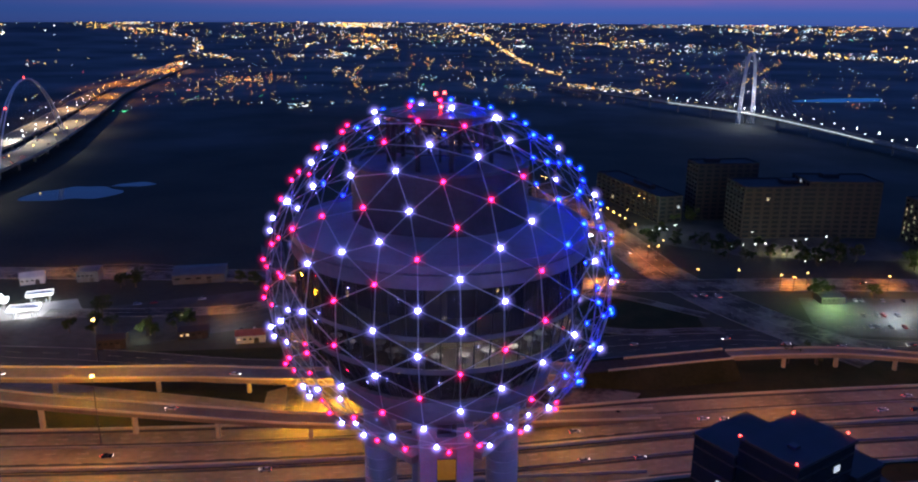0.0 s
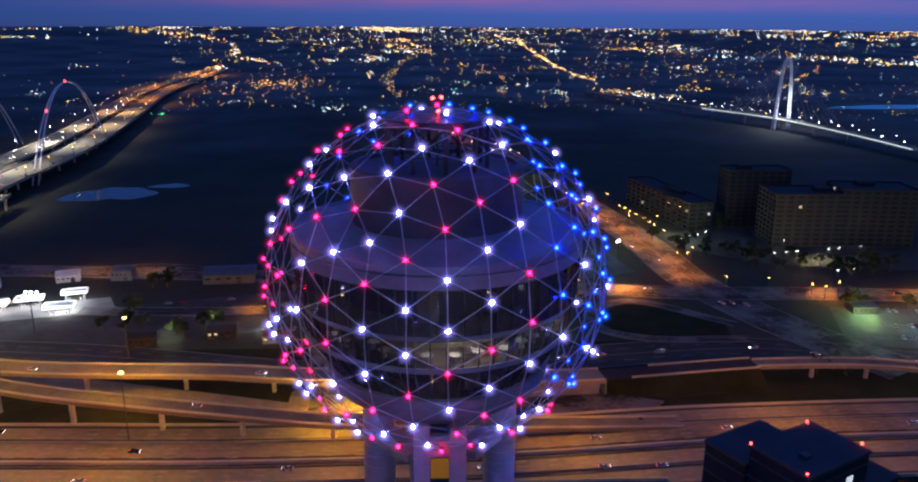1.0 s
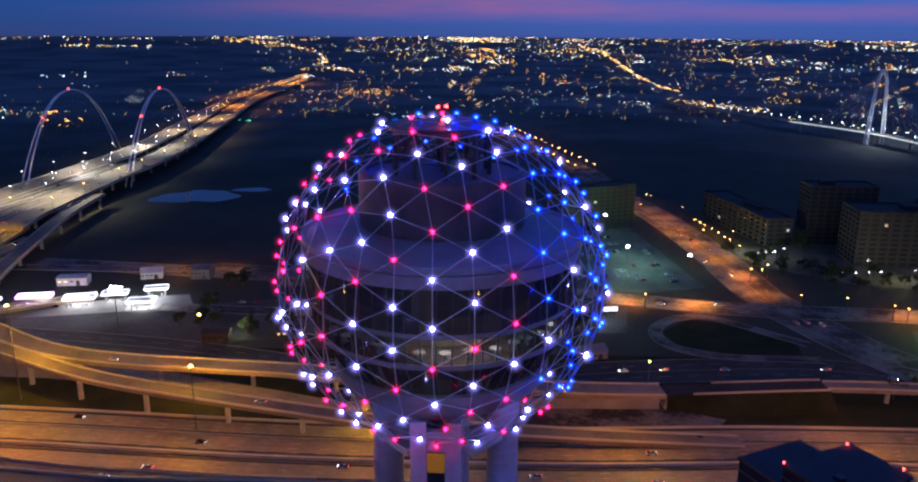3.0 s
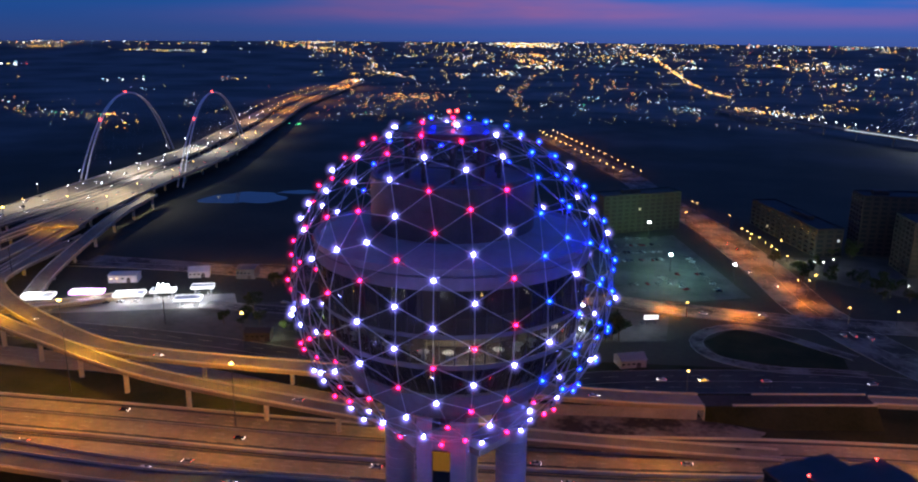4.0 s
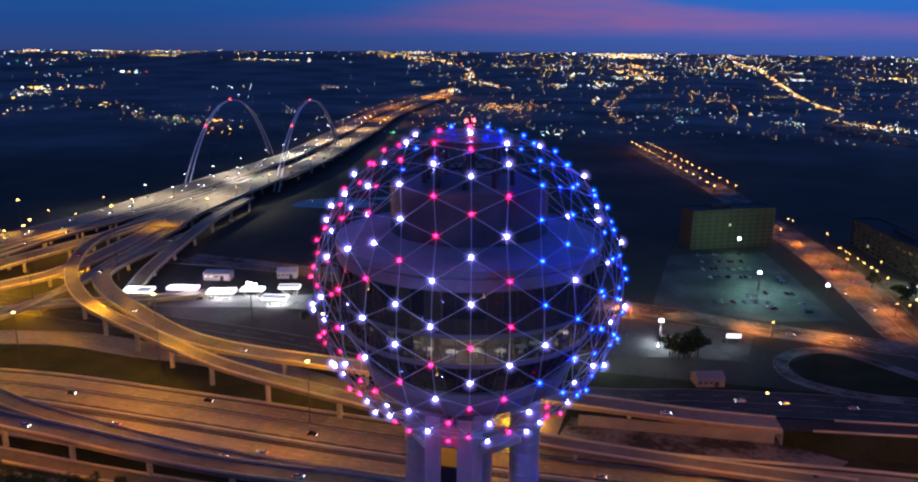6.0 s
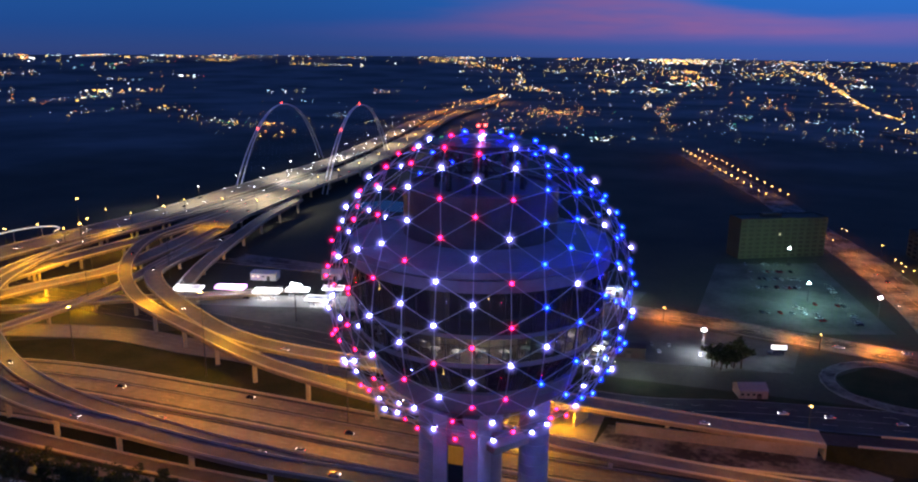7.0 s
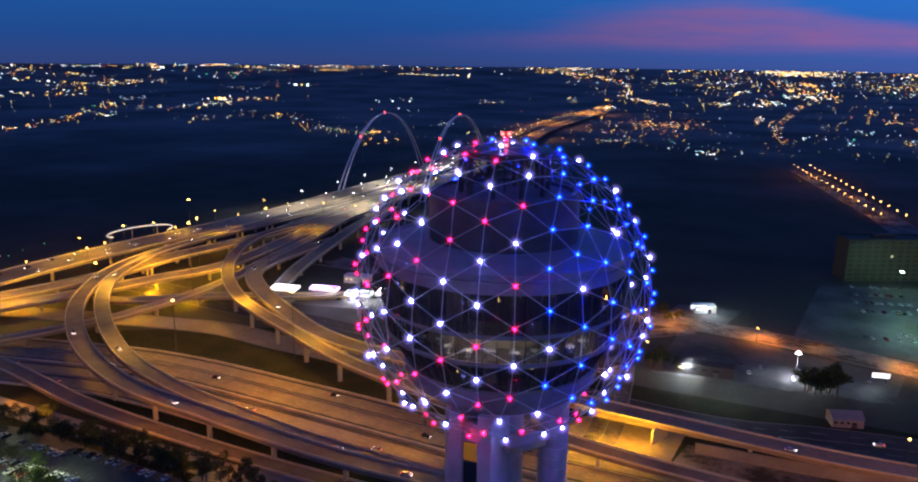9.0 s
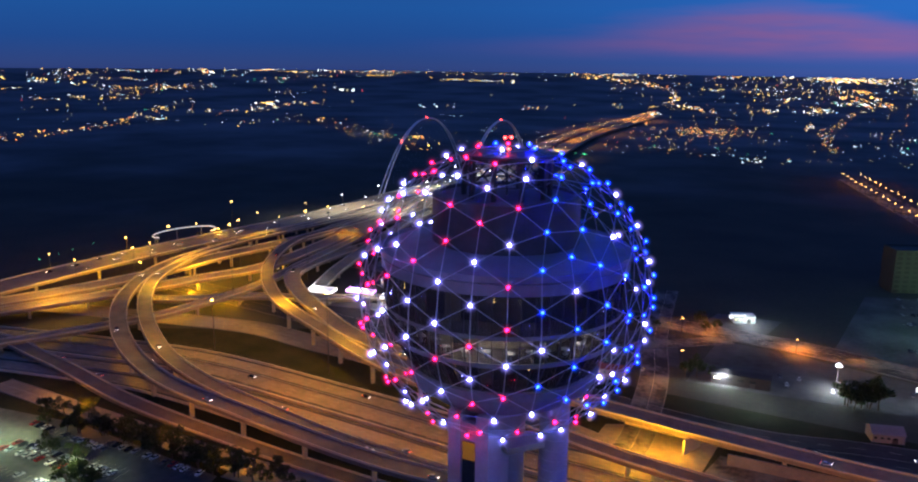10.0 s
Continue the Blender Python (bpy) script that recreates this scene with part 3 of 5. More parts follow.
def loop_ramp():
    pts = [(118, 352), (100, 363), (85, 373), (70, 381), (57, 381), (45, 372), (37, 358), (37, 344), (45, 331), (60, 325), (80, 324), (100, 328), (122, 331)]
    street("road", pts, 7, STREET, "loop ramp circling a grass island", lined=False)


loop_ramp()

# ------------------------------------------------------------------ observation tower
C = Vector((0, 0, 141.0))
R = 18.0
tower = thing("observation_tower", (0, 0, 0), "concrete observation tower with a lamp-studded geodesic ball", "tower")


def geodesic():
    """Nodes and struts of a class II icosahedral net (27 triangles a face)."""
    g = (1 + 5 ** 0.5) / 2
    I = []
    for a in (-1, 1):
        for b in (-g, g):
            I += [(0, a, b), (a, b, 0), (b, 0, a)]
    I = [Vector(p).normalized() for p in I]
    up = max(I, key=lambda p: p.z)
    turn = up.rotation_difference(Vector((0, 0, 1)))
    I = [turn @ p for p in I]
    ring = [p for p in I if 0.3 < p.z < 0.6]
    spin = Matrix.Rotation(radians(41.69) - math.atan2(ring[0].y, ring[0].x), 3, "Z")
    I = [spin @ p for p in I]
    edge = min((I[0] - q).length for q in I[1:]) * 1.01
    F = [(i, j, k) for i in range(12) for j in range(i + 1, 12) for k in range(j + 1, 12) if max((I[i] - I[j]).length, (I[j] - I[k]).length, (I[i] - I[k]).length) < edge]
    w = complex(0.5, 3 ** 0.5 / 2)
    A = 3 + 3 * w
    bary = []
    for i in range(-9, 10):
        for j in range(-9, 10):
            q = (i + j * w) / A
            t = q.imag / w.imag
            u = q.real - 0.5 * t
            if u > -1e-6 and t > -1e-6 and u + t < 1 + 1e-6:
                bary.append((1 - u - t, u, t))
    s = lambda x: math.sin(x * 1.1071487)
    nodes = []
    for i, j, k in F:
        if I[i].cross(I[j]).dot(I[k]) < 0:
            j, k = k, j
        for a, b, c in bary:
            flat = (a * I[i] + b * I[j] + c * I[k]).normalized()
            arc = (s(a) * I[i] + s(b) * I[j] + s(c) * I[k]).normalized()
            p = flat.lerp(arc, 0.8).normalized()
            if all((p - q).length > 0.02 for q in nodes):
                nodes.append(p)
    nodes = [p for p in nodes if p.z > -0.86]
    edges = []
    for i, p in enumerate(nodes):
        near = sorted((q - p).length for q in nodes)[1:7]
        lim = near[3] * 1.32
        for j in range(i + 1, len(nodes)):
            if (nodes[j] - p).length < min(0.30, lim):
                edges.append((i, j))
    return nodes, edges


NODES, EDGES = geodesic()


def build_net():
    pts = [C + R * p for p in NODES]
    front = Vector((0.36, -0.93, 0))
    order = sorted(EDGES, key=lambda e: -(NODES[e[0]] + NODES[e[1]]).dot(front))
    near, rest = order[:300], order[300:]
    frame_ob = put("geodesic_frame", tubes_mesh("geodesic_frame", [(pts[a], pts[b]) for a, b in rest], 0.044, ALU, 5), tower, label="aluminium tube net", kind="stuff")
    for a, b in near:
        put("strut", tubes_mesh("strut", [(pts[a], pts[b])], 0.044, ALU, 6), frame_ob)

    def turned(profile, mat, seg=14):
        v, f = [], []
        for r, z in profile:
            v += [(r * math.cos(2 * math.pi * k / seg), r * math.sin(2 * math.pi * k / seg), z) for k in range(seg)]
        for i in range(len(profile) - 1):
            f += [(i * seg + k, i * seg + (k + 1) % seg, (i + 1) * seg + (k + 1) % seg, (i + 1) * seg + k) for k in range(seg)]
        f += [tuple(range(seg - 1, -1, -1)), tuple((len(profile) - 1) * seg + k for k in range(seg))]
        return mesh_from("lamp", v, f, mat, smooth=True)

    base = turned([(0.05, -0.24), (0.09, -0.16), (0.09, 0.02), (0.16, 0.08), (0.16, 0.13)], DARK_METAL)

    def dome(r, z0, mat, n=7):
        return turned([(max(0.004, r * math.cos(t)), z0 + r * math.sin(t)) for t in [radians(-48 + 138 * i / n) for i in range(n + 1)]], mat)

    def halo_domes(radii, z0, mats, n=5, seg=18):
        """Nested emissive domes that imitate the glare halo round the lamp."""
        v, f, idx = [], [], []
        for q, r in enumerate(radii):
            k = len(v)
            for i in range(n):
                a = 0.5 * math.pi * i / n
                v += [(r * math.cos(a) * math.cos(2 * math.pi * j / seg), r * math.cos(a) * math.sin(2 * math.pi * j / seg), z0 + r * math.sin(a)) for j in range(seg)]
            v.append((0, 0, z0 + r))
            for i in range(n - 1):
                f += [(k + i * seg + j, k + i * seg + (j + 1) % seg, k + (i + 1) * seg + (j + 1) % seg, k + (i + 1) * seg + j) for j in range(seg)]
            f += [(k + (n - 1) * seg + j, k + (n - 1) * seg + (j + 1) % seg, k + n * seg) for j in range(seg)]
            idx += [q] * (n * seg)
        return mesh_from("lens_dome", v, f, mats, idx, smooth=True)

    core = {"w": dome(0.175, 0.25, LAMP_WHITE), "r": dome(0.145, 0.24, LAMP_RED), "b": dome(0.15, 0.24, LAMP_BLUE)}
    halo_mesh = {"w": halo_domes((0.30, 0.42, 0.60, 0.82), 0.26, HALO["w"]), "r": halo_domes((0.23, 0.34, 0.50, 0.72), 0.22, HALO["r"]), "b": halo_domes((0.22, 0.32, 0.46, 0.64), 0.22, HALO["b"])}
    names = {"w": "cool white lamp", "r": "magenta-red lamp", "b": "blue lamp"}
    for p, q in zip(NODES, pts):
        az, el = math.degrees(math.atan2(p.y, p.x)), math.degrees(math.asin(p.z))
        p1, p2 = math.floor(el / 14.4 - az / 24 + 0.5), math.floor(el / 14.4 + az / 24 + 0.5)
        if az < -43 or az > 150 or el < -38:
            key = "w" if p1 % 2 == 0 else "r"
        else:
            key = "w" if p1 % 2 == 0 and p2 % 2 == 0 else "b"
        m = Matrix.Translation(q) @ p.to_track_quat("Z", "Y").to_matrix().to_4x4()
        fix = put("lamp", core[key], tower, m, label=names[key])
        put("lamp_base", base, fix)
        put("lens_dome", halo_mesh[key], fix, label="see-through glowing halo dome")


build_net()

# the turned building inside the net
T = Matrix.Translation(C)
lathe("roof_deck", [(0.5, 5.1), (15.1, 5.0), (15.3, 5.2), (15.3, 5.9), (15.0, 5.95), (14.6, 5.65), (9.2, 6.6), (9.2, 6.61), (0.5, 6.62)], ROOF_PANEL, tower, m=T, label="sloping grey roof deck with a raised rim")
lathe("roof_fascia", [(14.2, 3.7), (15.2, 3.7), (15.28, 4.98), (14.2, 4.98)], CONCRETE_D, tower, m=T)
lathe("upper_drum", [(9.0, 6.4), (9.0, 12.2), (8.7, 12.4), (8.2, 12.4), (8.2, 12.0), (0.4, 12.0)], DRUM, tower, m=T, label="plant-room drum on the roof")
lathe("floor_slab", [(0.4, -1.35), (14.75, -1.35), (14.75, -0.85), (0.4, -0.85)], CONCRETE_D, tower, m=T)
lathe("floor_slab", [(0.4, -4.75), (14.3, -4.75), (14.3, -4.25), (0.4, -4.25)], CONCRETE_D, tower, m=T)
lathe("base_ring", [(9.5, -10.9), (11.6, -10.9), (12.1, -9.6), (12.1, -8.7), (11.2, -8.6), (0.4, -8.6), (0.4, -10.9)], CONCRETE_D, tower, m=T, label="pale concrete base ring with panel joints", caps=False)
lathe("soffit", [(3.0, -13.2), (9.6, -12.4), (10.4, -11.0), (3.0, -10.95)], CONCRETE_D, tower, m=T, caps=False)
lathe("core", [(5.2, -8.5), (5.2, 5.0)], CONCRETE_D, tower, m=T)


INTERIOR = material("warm_interior_wall", (0.55, 0.47, 0.36), 0.8, vary=0.2, scale=0.6, fine=4)
CARPET = material("patterned_carpet", (0.14, 0.11, 0.10), 0.95, vary=0.4, scale=1.2, fine=8)
LINEN = material("white_linen", (0.75, 0.74, 0.72), 0.8, vary=0.08, scale=2, fine=10)
PANEL_W = glow("ceiling_light_panel", (1.0, 0.93, 0.82), 17.0)
PANEL_G = glow("green_ceiling_light", (0.15, 1.0, 0.55), 0.8)
PANEL_A = glow("amber_pendant", (1.0, 0.62, 0.20), 4.0)


def build_interior():
    """Lit dining floor behind the glass: floor finish, inner wall, ceiling panels, tables, pendants."""
    lathe("floor_finish", [(5.3, -4.235), (13.9, -4.235), (13.9, -4.20), (5.3, -4.20)], CARPET, tower, m=T, caps=False)
    lathe("inner_wall", [(9.6, -4.20), (9.6, -1.36), (9.4, -1.36), (9.4, -4.20)], INTERIOR, tower, m=T, caps=False)
    lathe("inner_wall", [(10.4, -0.84), (10.4, 4.9), (10.2, 4.9), (10.2, -0.84)], CONCRETE_D, tower, m=T, caps=False)
    lathe("inner_wall", [(8.4, -8.5), (8.4, -4.8), (8.2, -4.8), (8.2, -8.5)], CONCRETE_D, tower, m=T, caps=False)
    rnd = random.Random(31)
    for az, w, z0, z1, mat in ((-92, 2.4, -4.15, -1.45, INTERIOR), (-86, 2.0, -0.8, 3.4, INTERIOR), (-99, 2.6, -4.15, -1.5, INTERIOR), (-125, 3.0, -4.15, -1.5, INTERIOR), (-30, 2.6, -4.15, -1.5, INTERIOR), (-64, 1.4, -7.8, -4.9, INTERIOR)):
        box("partition", (11.3, 0, (z0 + z1) / 2), (0.3, w, z1 - z0), mat, tower, m=T @ pose(0, 0, 0, 0, 0, az))
    long_panel = boxes_mesh("ceiling_panel", [(13.3, 0, -1.50, 0.55, 1.25, 0.10)], PANEL_W)
    small = boxes_mesh("ceiling_panel", [(11.6, 0, -1.46, 0.5, 0.5, 0.06)], PANEL_W)
    green = boxes_mesh("ceiling_panel", [(13.2, 0, -1.50, 0.5, 1.2, 0.10)], PANEL_G)
    for k in range(60):
        a = 6.0 * k + 3
        w = (a + 180) % 360 - 180
        if -82 < w < -50 or 60 < w < 95 or -20 < w < -8:
            put("ceiling_panel", long_panel, tower, T @ pose(0, 0, 0, 0, 0, a), label="bright ceiling light panel")
        elif -50 <= w < -32:
            put("ceiling_panel", green, tower, T @ pose(0, 0, 0, 0, 0, a), label="green ceiling light panel")
        elif k % 3 == 0:
            put("ceiling_panel", small, tower, T @ pose(0, 0, 0, 0, 0, a))
    spot = boxes_mesh("ceiling_spot", [(0, 0, 0, 0.22, 0.22, 0.08)], PANEL_W)
    for _ in range(46):
        a, r = radians(rnd.uniform(-175, 15)), rnd.uniform(10.8, 13.6)
        z = rnd.choice((3.62, 3.62, -4.80))
        r = r if z > 0 else min(r, 12.6)
        put("ceiling_spot", spot, tower, Matrix.Translation(C + Vector((r * math.cos(a), r * math.sin(a), z))), label="small ceiling spotlight")
    bm = bmesh.new()
    bmesh.ops.create_cone(bm, segments=16, radius1=0.62, radius2=0.60, depth=0.06, cap_ends=True, matrix=Matrix.Translation((0, 0, 0.75)))
    bmesh.ops.create_cone(bm, segments=10, radius1=0.30, radius2=0.07, depth=0.72, cap_ends=True, matrix=Matrix.Translation((0, 0, 0.37)))
    me = bpy.data.meshes.new("dining_table")
    bm.to_mesh(me)
    bm.free()
    me.materials.append(LINEN)
    for k in range(34):
        a = radians(360 / 34 * k + rnd.uniform(-2, 2))
        r = rnd.choice((12.9, 12.5, 11.4))
        ob = put("dining_table", me, None, Matrix.Translation(C + Vector((r * math.cos(a), r * math.sin(a), -4.20))))
        tagged(ob, "round dining table under a white cloth", "table", "restaurant tables")
    bm = bmesh.new()
    bmesh.ops.create_cone(bm, segments=12, radius1=0.11, radius2=0.07, depth=0.12, cap_ends=True)
    bmesh.ops.create_cone(bm, segments=6, radius1=0.012, radius2=0.012, depth=0.9, cap_ends=True, matrix=Matrix.Translation((0, 0, 0.55)))
    pm = bpy.data.meshes.new("pendant_lamp")
    bm.to_mesh(pm)
    bm.free()
    pm.materials.append(PANEL_A)
    for az, r, z in ((-60, 12.8, 2.4), (-118, 11.8, -6.0), (-104, 11.4, -6.2), (-84, 11.2, -7.0), (-40, 11.4, -6.0), (-128, 12.6, 1.0)):
        a = radians(az)
        ob = put("pendant_lamp", pm, tower, Matrix.Translation(C + Vector((r * math.cos(a), r * math.sin(a), z))), label="warm pendant lamp")


build_interior()


def build_glazing():
    n = 60
    for r0, z0, r1, z1 in ((14.85, -0.85, 15.0, 3.7), (14.2, -4.25, 14.6, -1.35), (11.6, -8.65, 14.1, -4.75)):
        w0, w1 = 2 * r0 * math.sin(math.pi / n) - 0.10, 2 * r1 * math.sin(math.pi / n) - 0.10
        c = math.cos(math.pi / n)
        v = [(r0 * c, -w0 / 2, z0), (r0 * c, w0 / 2, z0), (r1 * c, w1 / 2, z1), (r1 * c, -w1 / 2, z1)]
        v += [(x - 0.05, y, z) for x, y, z in v]
        pane = mesh_from("pane", v, [(0, 1, 2, 3), (7, 6, 5, 4), (0, 4, 5, 1), (1, 5, 6, 2), (2, 6, 7, 3), (3, 7, 4, 0)], GLASS)
        bar = tubes_mesh("mullion", [((r0 + 0.03, 0, z0), (r1 + 0.03, 0, z1))], 0.07, DARK_METAL, 4)
        for k in range(n):
            a = 360.0 * k / n
            ob = put("pane", pane, tower, T @ pose(0, 0, 0, 0, 0, a + 180.0 / n))
            put("mullion", bar, tower, T @ pose(0, 0, 0, 0, 0, a))


build_glazing()

# shaft: core cylinder, two outer columns, glazed lift shaft
lathe("shaft_core", [(3.2, 0), (3.2, 129.0)], TOWER_CONC, tower, seg=48, smooth=False)
for az in (15, 170):
    a = radians(az)
    bands = [(1.85, 0)]
    for k in range(36):
        z = 80 + 1.38 * k
        bands += [(1.85, z), (1.80, z + 0.05), (1.80, z + 0.16), (1.85, z + 0.21)]
    bands.append((1.85, 130.0))
    lathe("shaft_column", bands, TOWER_CONC, tower, seg=36, m=Matrix.Translation((7.2 * math.cos(a), 7.2 * math.sin(a), 0)))


def build_crown():
    """Dark ring of posts and braces on the drum, with a mast and beacons."""
    braces = []
    for k in range(10):
        a, b = 2 * math.pi * k / 10, 2 * math.pi * (k + 1) / 10
        p, q = Vector((5.2 * math.cos(a), 5.2 * math.sin(a), 0)), Vector((5.2 * math.cos(b), 5.2 * math.sin(b), 0))
        put("crown_post", boxes_mesh("crown_post", [(p.x, p.y, 14.3, 0.45, 0.45, 4.6)], DARK_METAL), tower, T)
        for z in (13.6, 16.4):
            braces.append((p + Vector((0, 0, z)), q + Vector((0, 0, z))))
        braces.append((p + Vector((0, 0, 13.6)), q + Vector((0, 0, 16.4))))
        braces.append((q + Vector((0, 0, 13.6)), p + Vector((0, 0, 16.4))))
    put("crown_brace", tubes_mesh("crown_brace", braces, 0.09, DARK_METAL, 5), tower, T)
    lathe("crown_ring", [(5.0, 16.5), (5.6, 16.5), (5.6, 16.9), (5.0, 16.9), (5.0, 16.5)], DARK_METAL, tower, seg=40, caps=False, m=T)
    lathe("crown_roof", [(0.2, 16.92), (5.9, 16.92), (6.0, 17.0), (5.9, 17.16), (0.2, 17.3)], DARK_METAL, tower, seg=40, m=T, label="dark metal roof plate")
    lathe("mast", [(0.12, 12.0), (0.08, 19.4)], DARK_METAL, tower, seg=8, m=T)
    for x, z in ((0.45, 19.0), (-0.45, 18.9), (0.1, 17.6)):
        box("mast_light", (x, 0, z), (0.32, 0.32, 0.32), BEACON, tower, 0.06, m=T)


build_crown()


def build_lift():
    a = radians(-78)
    m = Matrix.Translation((0, 0, 0)) @ pose(0, 0, 0, 0, 0, -80)
    for s in (-1, 1):
        box("lift_pylon", (6.2, s * 1.85, 64), (6.0, 1.7, 128), TOWER_CONC, tower, m=m)
    box("lift_glass", (8.6, 0, 62), (0.3, 2.0, 124), DARKGLASS, tower, m=m)
    box("lift_cabin", (8.79, 0, 123.0), (0.06, 1.9, 2.3), AMBER_CAR, tower, label="amber-lit lift cabin window", m=m)
    box("lift_lintel", (8.4, 0, 125.5), (0.7, 2.0, 2.4), TOWER_CONC, tower, m=m)
    for az, r in ((-28, 5.4), (-128, 5.4), (92, 5.4)):
        box("tie_slab", (r, 0, 122.8), (3.2, 5.2, 0.8), CONCRETE, tower, m=pose(0, 0, 0, 0, 0, az))


build_lift()

# ------------------------------------------------------------------ arch bridges
def arch(p0, p1, height, lean, label, tube=1.5, z0=0.0, sharp=2.15):
    """A slender parabolic tube arch between two feet, its ends split into two legs, with beacons."""
    th = thing("bridge_arch", (p0[0], p0[1], 0), label, "bridge arch")
    a, b = Vector((*p0, z0)), Vector((*p1, z0))
    d = (b - a)
    side = Vector((d.y, -d.x, 0)).normalized()
    n = 44
    cen = []
    for k in range(n + 1):
        t = k / n
        u = 2 * t - 1
        q = a + d * t + Vector((0, 0, height * (1 - abs(u) ** sharp))) + side * lean * (1 - u * u)
        cen.append(q)
    inv = Matrix.Translation((-p0[0], -p0[1], 0))
    for s in (-1, 1):
        pairs = []
        for k in range(n):
            o0 = 2.4 * abs(2 * k / n - 1) ** 1.5 + 0.5
            o1 = 2.4 * abs(2 * (k + 1) / n - 1) ** 1.5 + 0.5
            pairs.append((cen[k] + side * s * o0, cen[k + 1] + side * s * o1))
        put("arch_rib", tubes_mesh("arch_rib", pairs, tube / 2, STEEL_W, 8), th, inv)
    return th, cen, side


def beacon(at, r=0.85):
    bm = bmesh.new()
    bmesh.ops.create_icosphere(bm, subdivisions=2, radius=r, matrix=Matrix.Translation((0, 0, r)))
    bmesh.ops.create_cone(bm, segments=8, radius1=r * 0.5, radius2=r * 0.5, depth=r, cap_ends=True)
    ob = part("aviation_beacon", bm, BEACON, None, m=Matrix.Translation(at))
    return tagged(ob, "red aviation warning beacon", "beacon")


for p0, p1 in (((-595, 591), (-691, 877)), ((-505, 637), (-595, 916))):
    th, cen, side = arch(p0, p1, 90.5, 0, "tall white tubular steel bridge arch")
    beacon(cen[22] + Vector((0, 0, 0.8)))
    beacon(cen[10] + Vector((0, 0, 0.8)))
    v = []
    for k in range(4, 41, 2):
        q = cen[k]
        v.append((q, Vector((q.x, q.y, 15)) + side * -6))
    put("hanger_cable", tubes_mesh("hanger_cable", v, 0.02, STEEL_W, 4), th, Matrix.Translation((-p0[0], -p0[1], 0)), kind="stuff")

HILL_LINE = flyover([(70, 1700, 8), (122, 1570, 11), (255, 1345, 15), (358, 1190, 16), (420, 1030, 15), (466, 895, 12), (530, 700, 9), (640, 500, 6)], 20, "cable-stayed river bridge deck lined with white lamps", name="river_bridge", pier_step=70, wide_pier=True)
th, cen, side = arch((346, 1184), (371, 1196), 108, 0, "tall slender white steel arch pylon", tube=2.4, sharp=3.0)
cab = []
for k in range(15, 30):
    q = cen[k]
    for sgn in (-1, 1):
        t = (abs(k - 22) + 2) * 13.0 * sgn
        cab.append((q, Vector((358, 1190, 16)) + Vector((-0.50, 0.86, 0)) * t))
put("stay_cable", tubes_mesh("stay_cable", cab, 0.06, STEEL_W, 4), th, Matrix.Translation((-346, -1184, 0)), kind="stuff")
strip = [p for p in HILL_LINE if 930 < p.y < 1330]
deck_lights = put("deck_light_strip", ribbon_mesh("deck_light_strip", strip, 10.05, 10.45, 1.5, 0.2, glow("white_deck_lighting", (0.80, 0.92, 1.0), 0.8)))
tagged(deck_lights, "continuous white light strip along the bridge parapet", "light strip")

# ------------------------------------------------------------------ buildings
LIT = [glow("lit_window_warm", (1.0, 0.72, 0.38), 0.6), glow("lit_window_cool", (0.85, 0.95, 1.0), 0.6), glow("dim_lit_storey", (0.75, 0.9, 0.35), 0.10)]


def building(at, size, storeys, bays, wall, label, rz=0.0, lit=0.06, roofbits=1, name="office_building", seed=1, tones="wwc", pane=DARKGLASS):
    """A block with a parapet, window panes set into each storey, and roof plant."""
    sx, sy = size
    sz = storeys * 3.6
    th = thing(name, (*at, 0), label, "building", rz=rz)
    box("wall", (0, 0, sz / 2), (sx, sy, sz), wall, th)
    put("parapet", boxes_mesh("parapet", [(0, s * (sy / 2 - 0.2), sz + 0.5, sx, 0.4, 1.0) for s in (-1, 1)] + [(s * (sx / 2 - 0.2), 0, sz + 0.5, 0.4, sy - 0.8, 1.0) for s in (-1, 1)], wall), th)
    rnd = random.Random(seed)
    hz = sz / storeys
    bx, by = bays
    panes = {}
    for key, mat in (("d", pane), ("w", LIT[0]), ("c", LIT[1]), ("g", LIT[2])):
        for ax, (ln, cnt) in (("x", (sx, bx)), ("y", (sy, by))):
            w = ln / cnt * (0.62 if key == "d" else 0.26)
            panes[key, ax] = mesh_from("window", box_vf(0, 0, 0, w if ax == "x" else 0.16, 0.16 if ax == "x" else w, hz * 0.55), BOXF, mat)
    for s in range(storeys):
        z = hz * (s + 0.52)
        for ax, ln, cnt, off in (("x", sx, bx, -sy / 2), ("x", sx, bx, sy / 2), ("y", sy, by, sx / 2), ("y", sy, by, -sx / 2)):
            if off > 0 and (ax == "x" or at[0] > 100):
                continue
            for k in range(cnt):
                u = -ln / 2 + ln * (k + 0.5) / cnt
                key = "d" if rnd.random() > lit else rnd.choice(tones)
                put("window", panes[key, ax], th, Matrix.Translation((u, off, z) if ax == "x" else (off, u, z)))
    for k in range(roofbits):
        box("roof_plant", (rnd.uniform(-0.2, 0.2) * sx, rnd.uniform(-0.2, 0.2) * sy, sz + 1.6), (sx * 0.22, sy * 0.26, 3.2), wall, th)
    return th


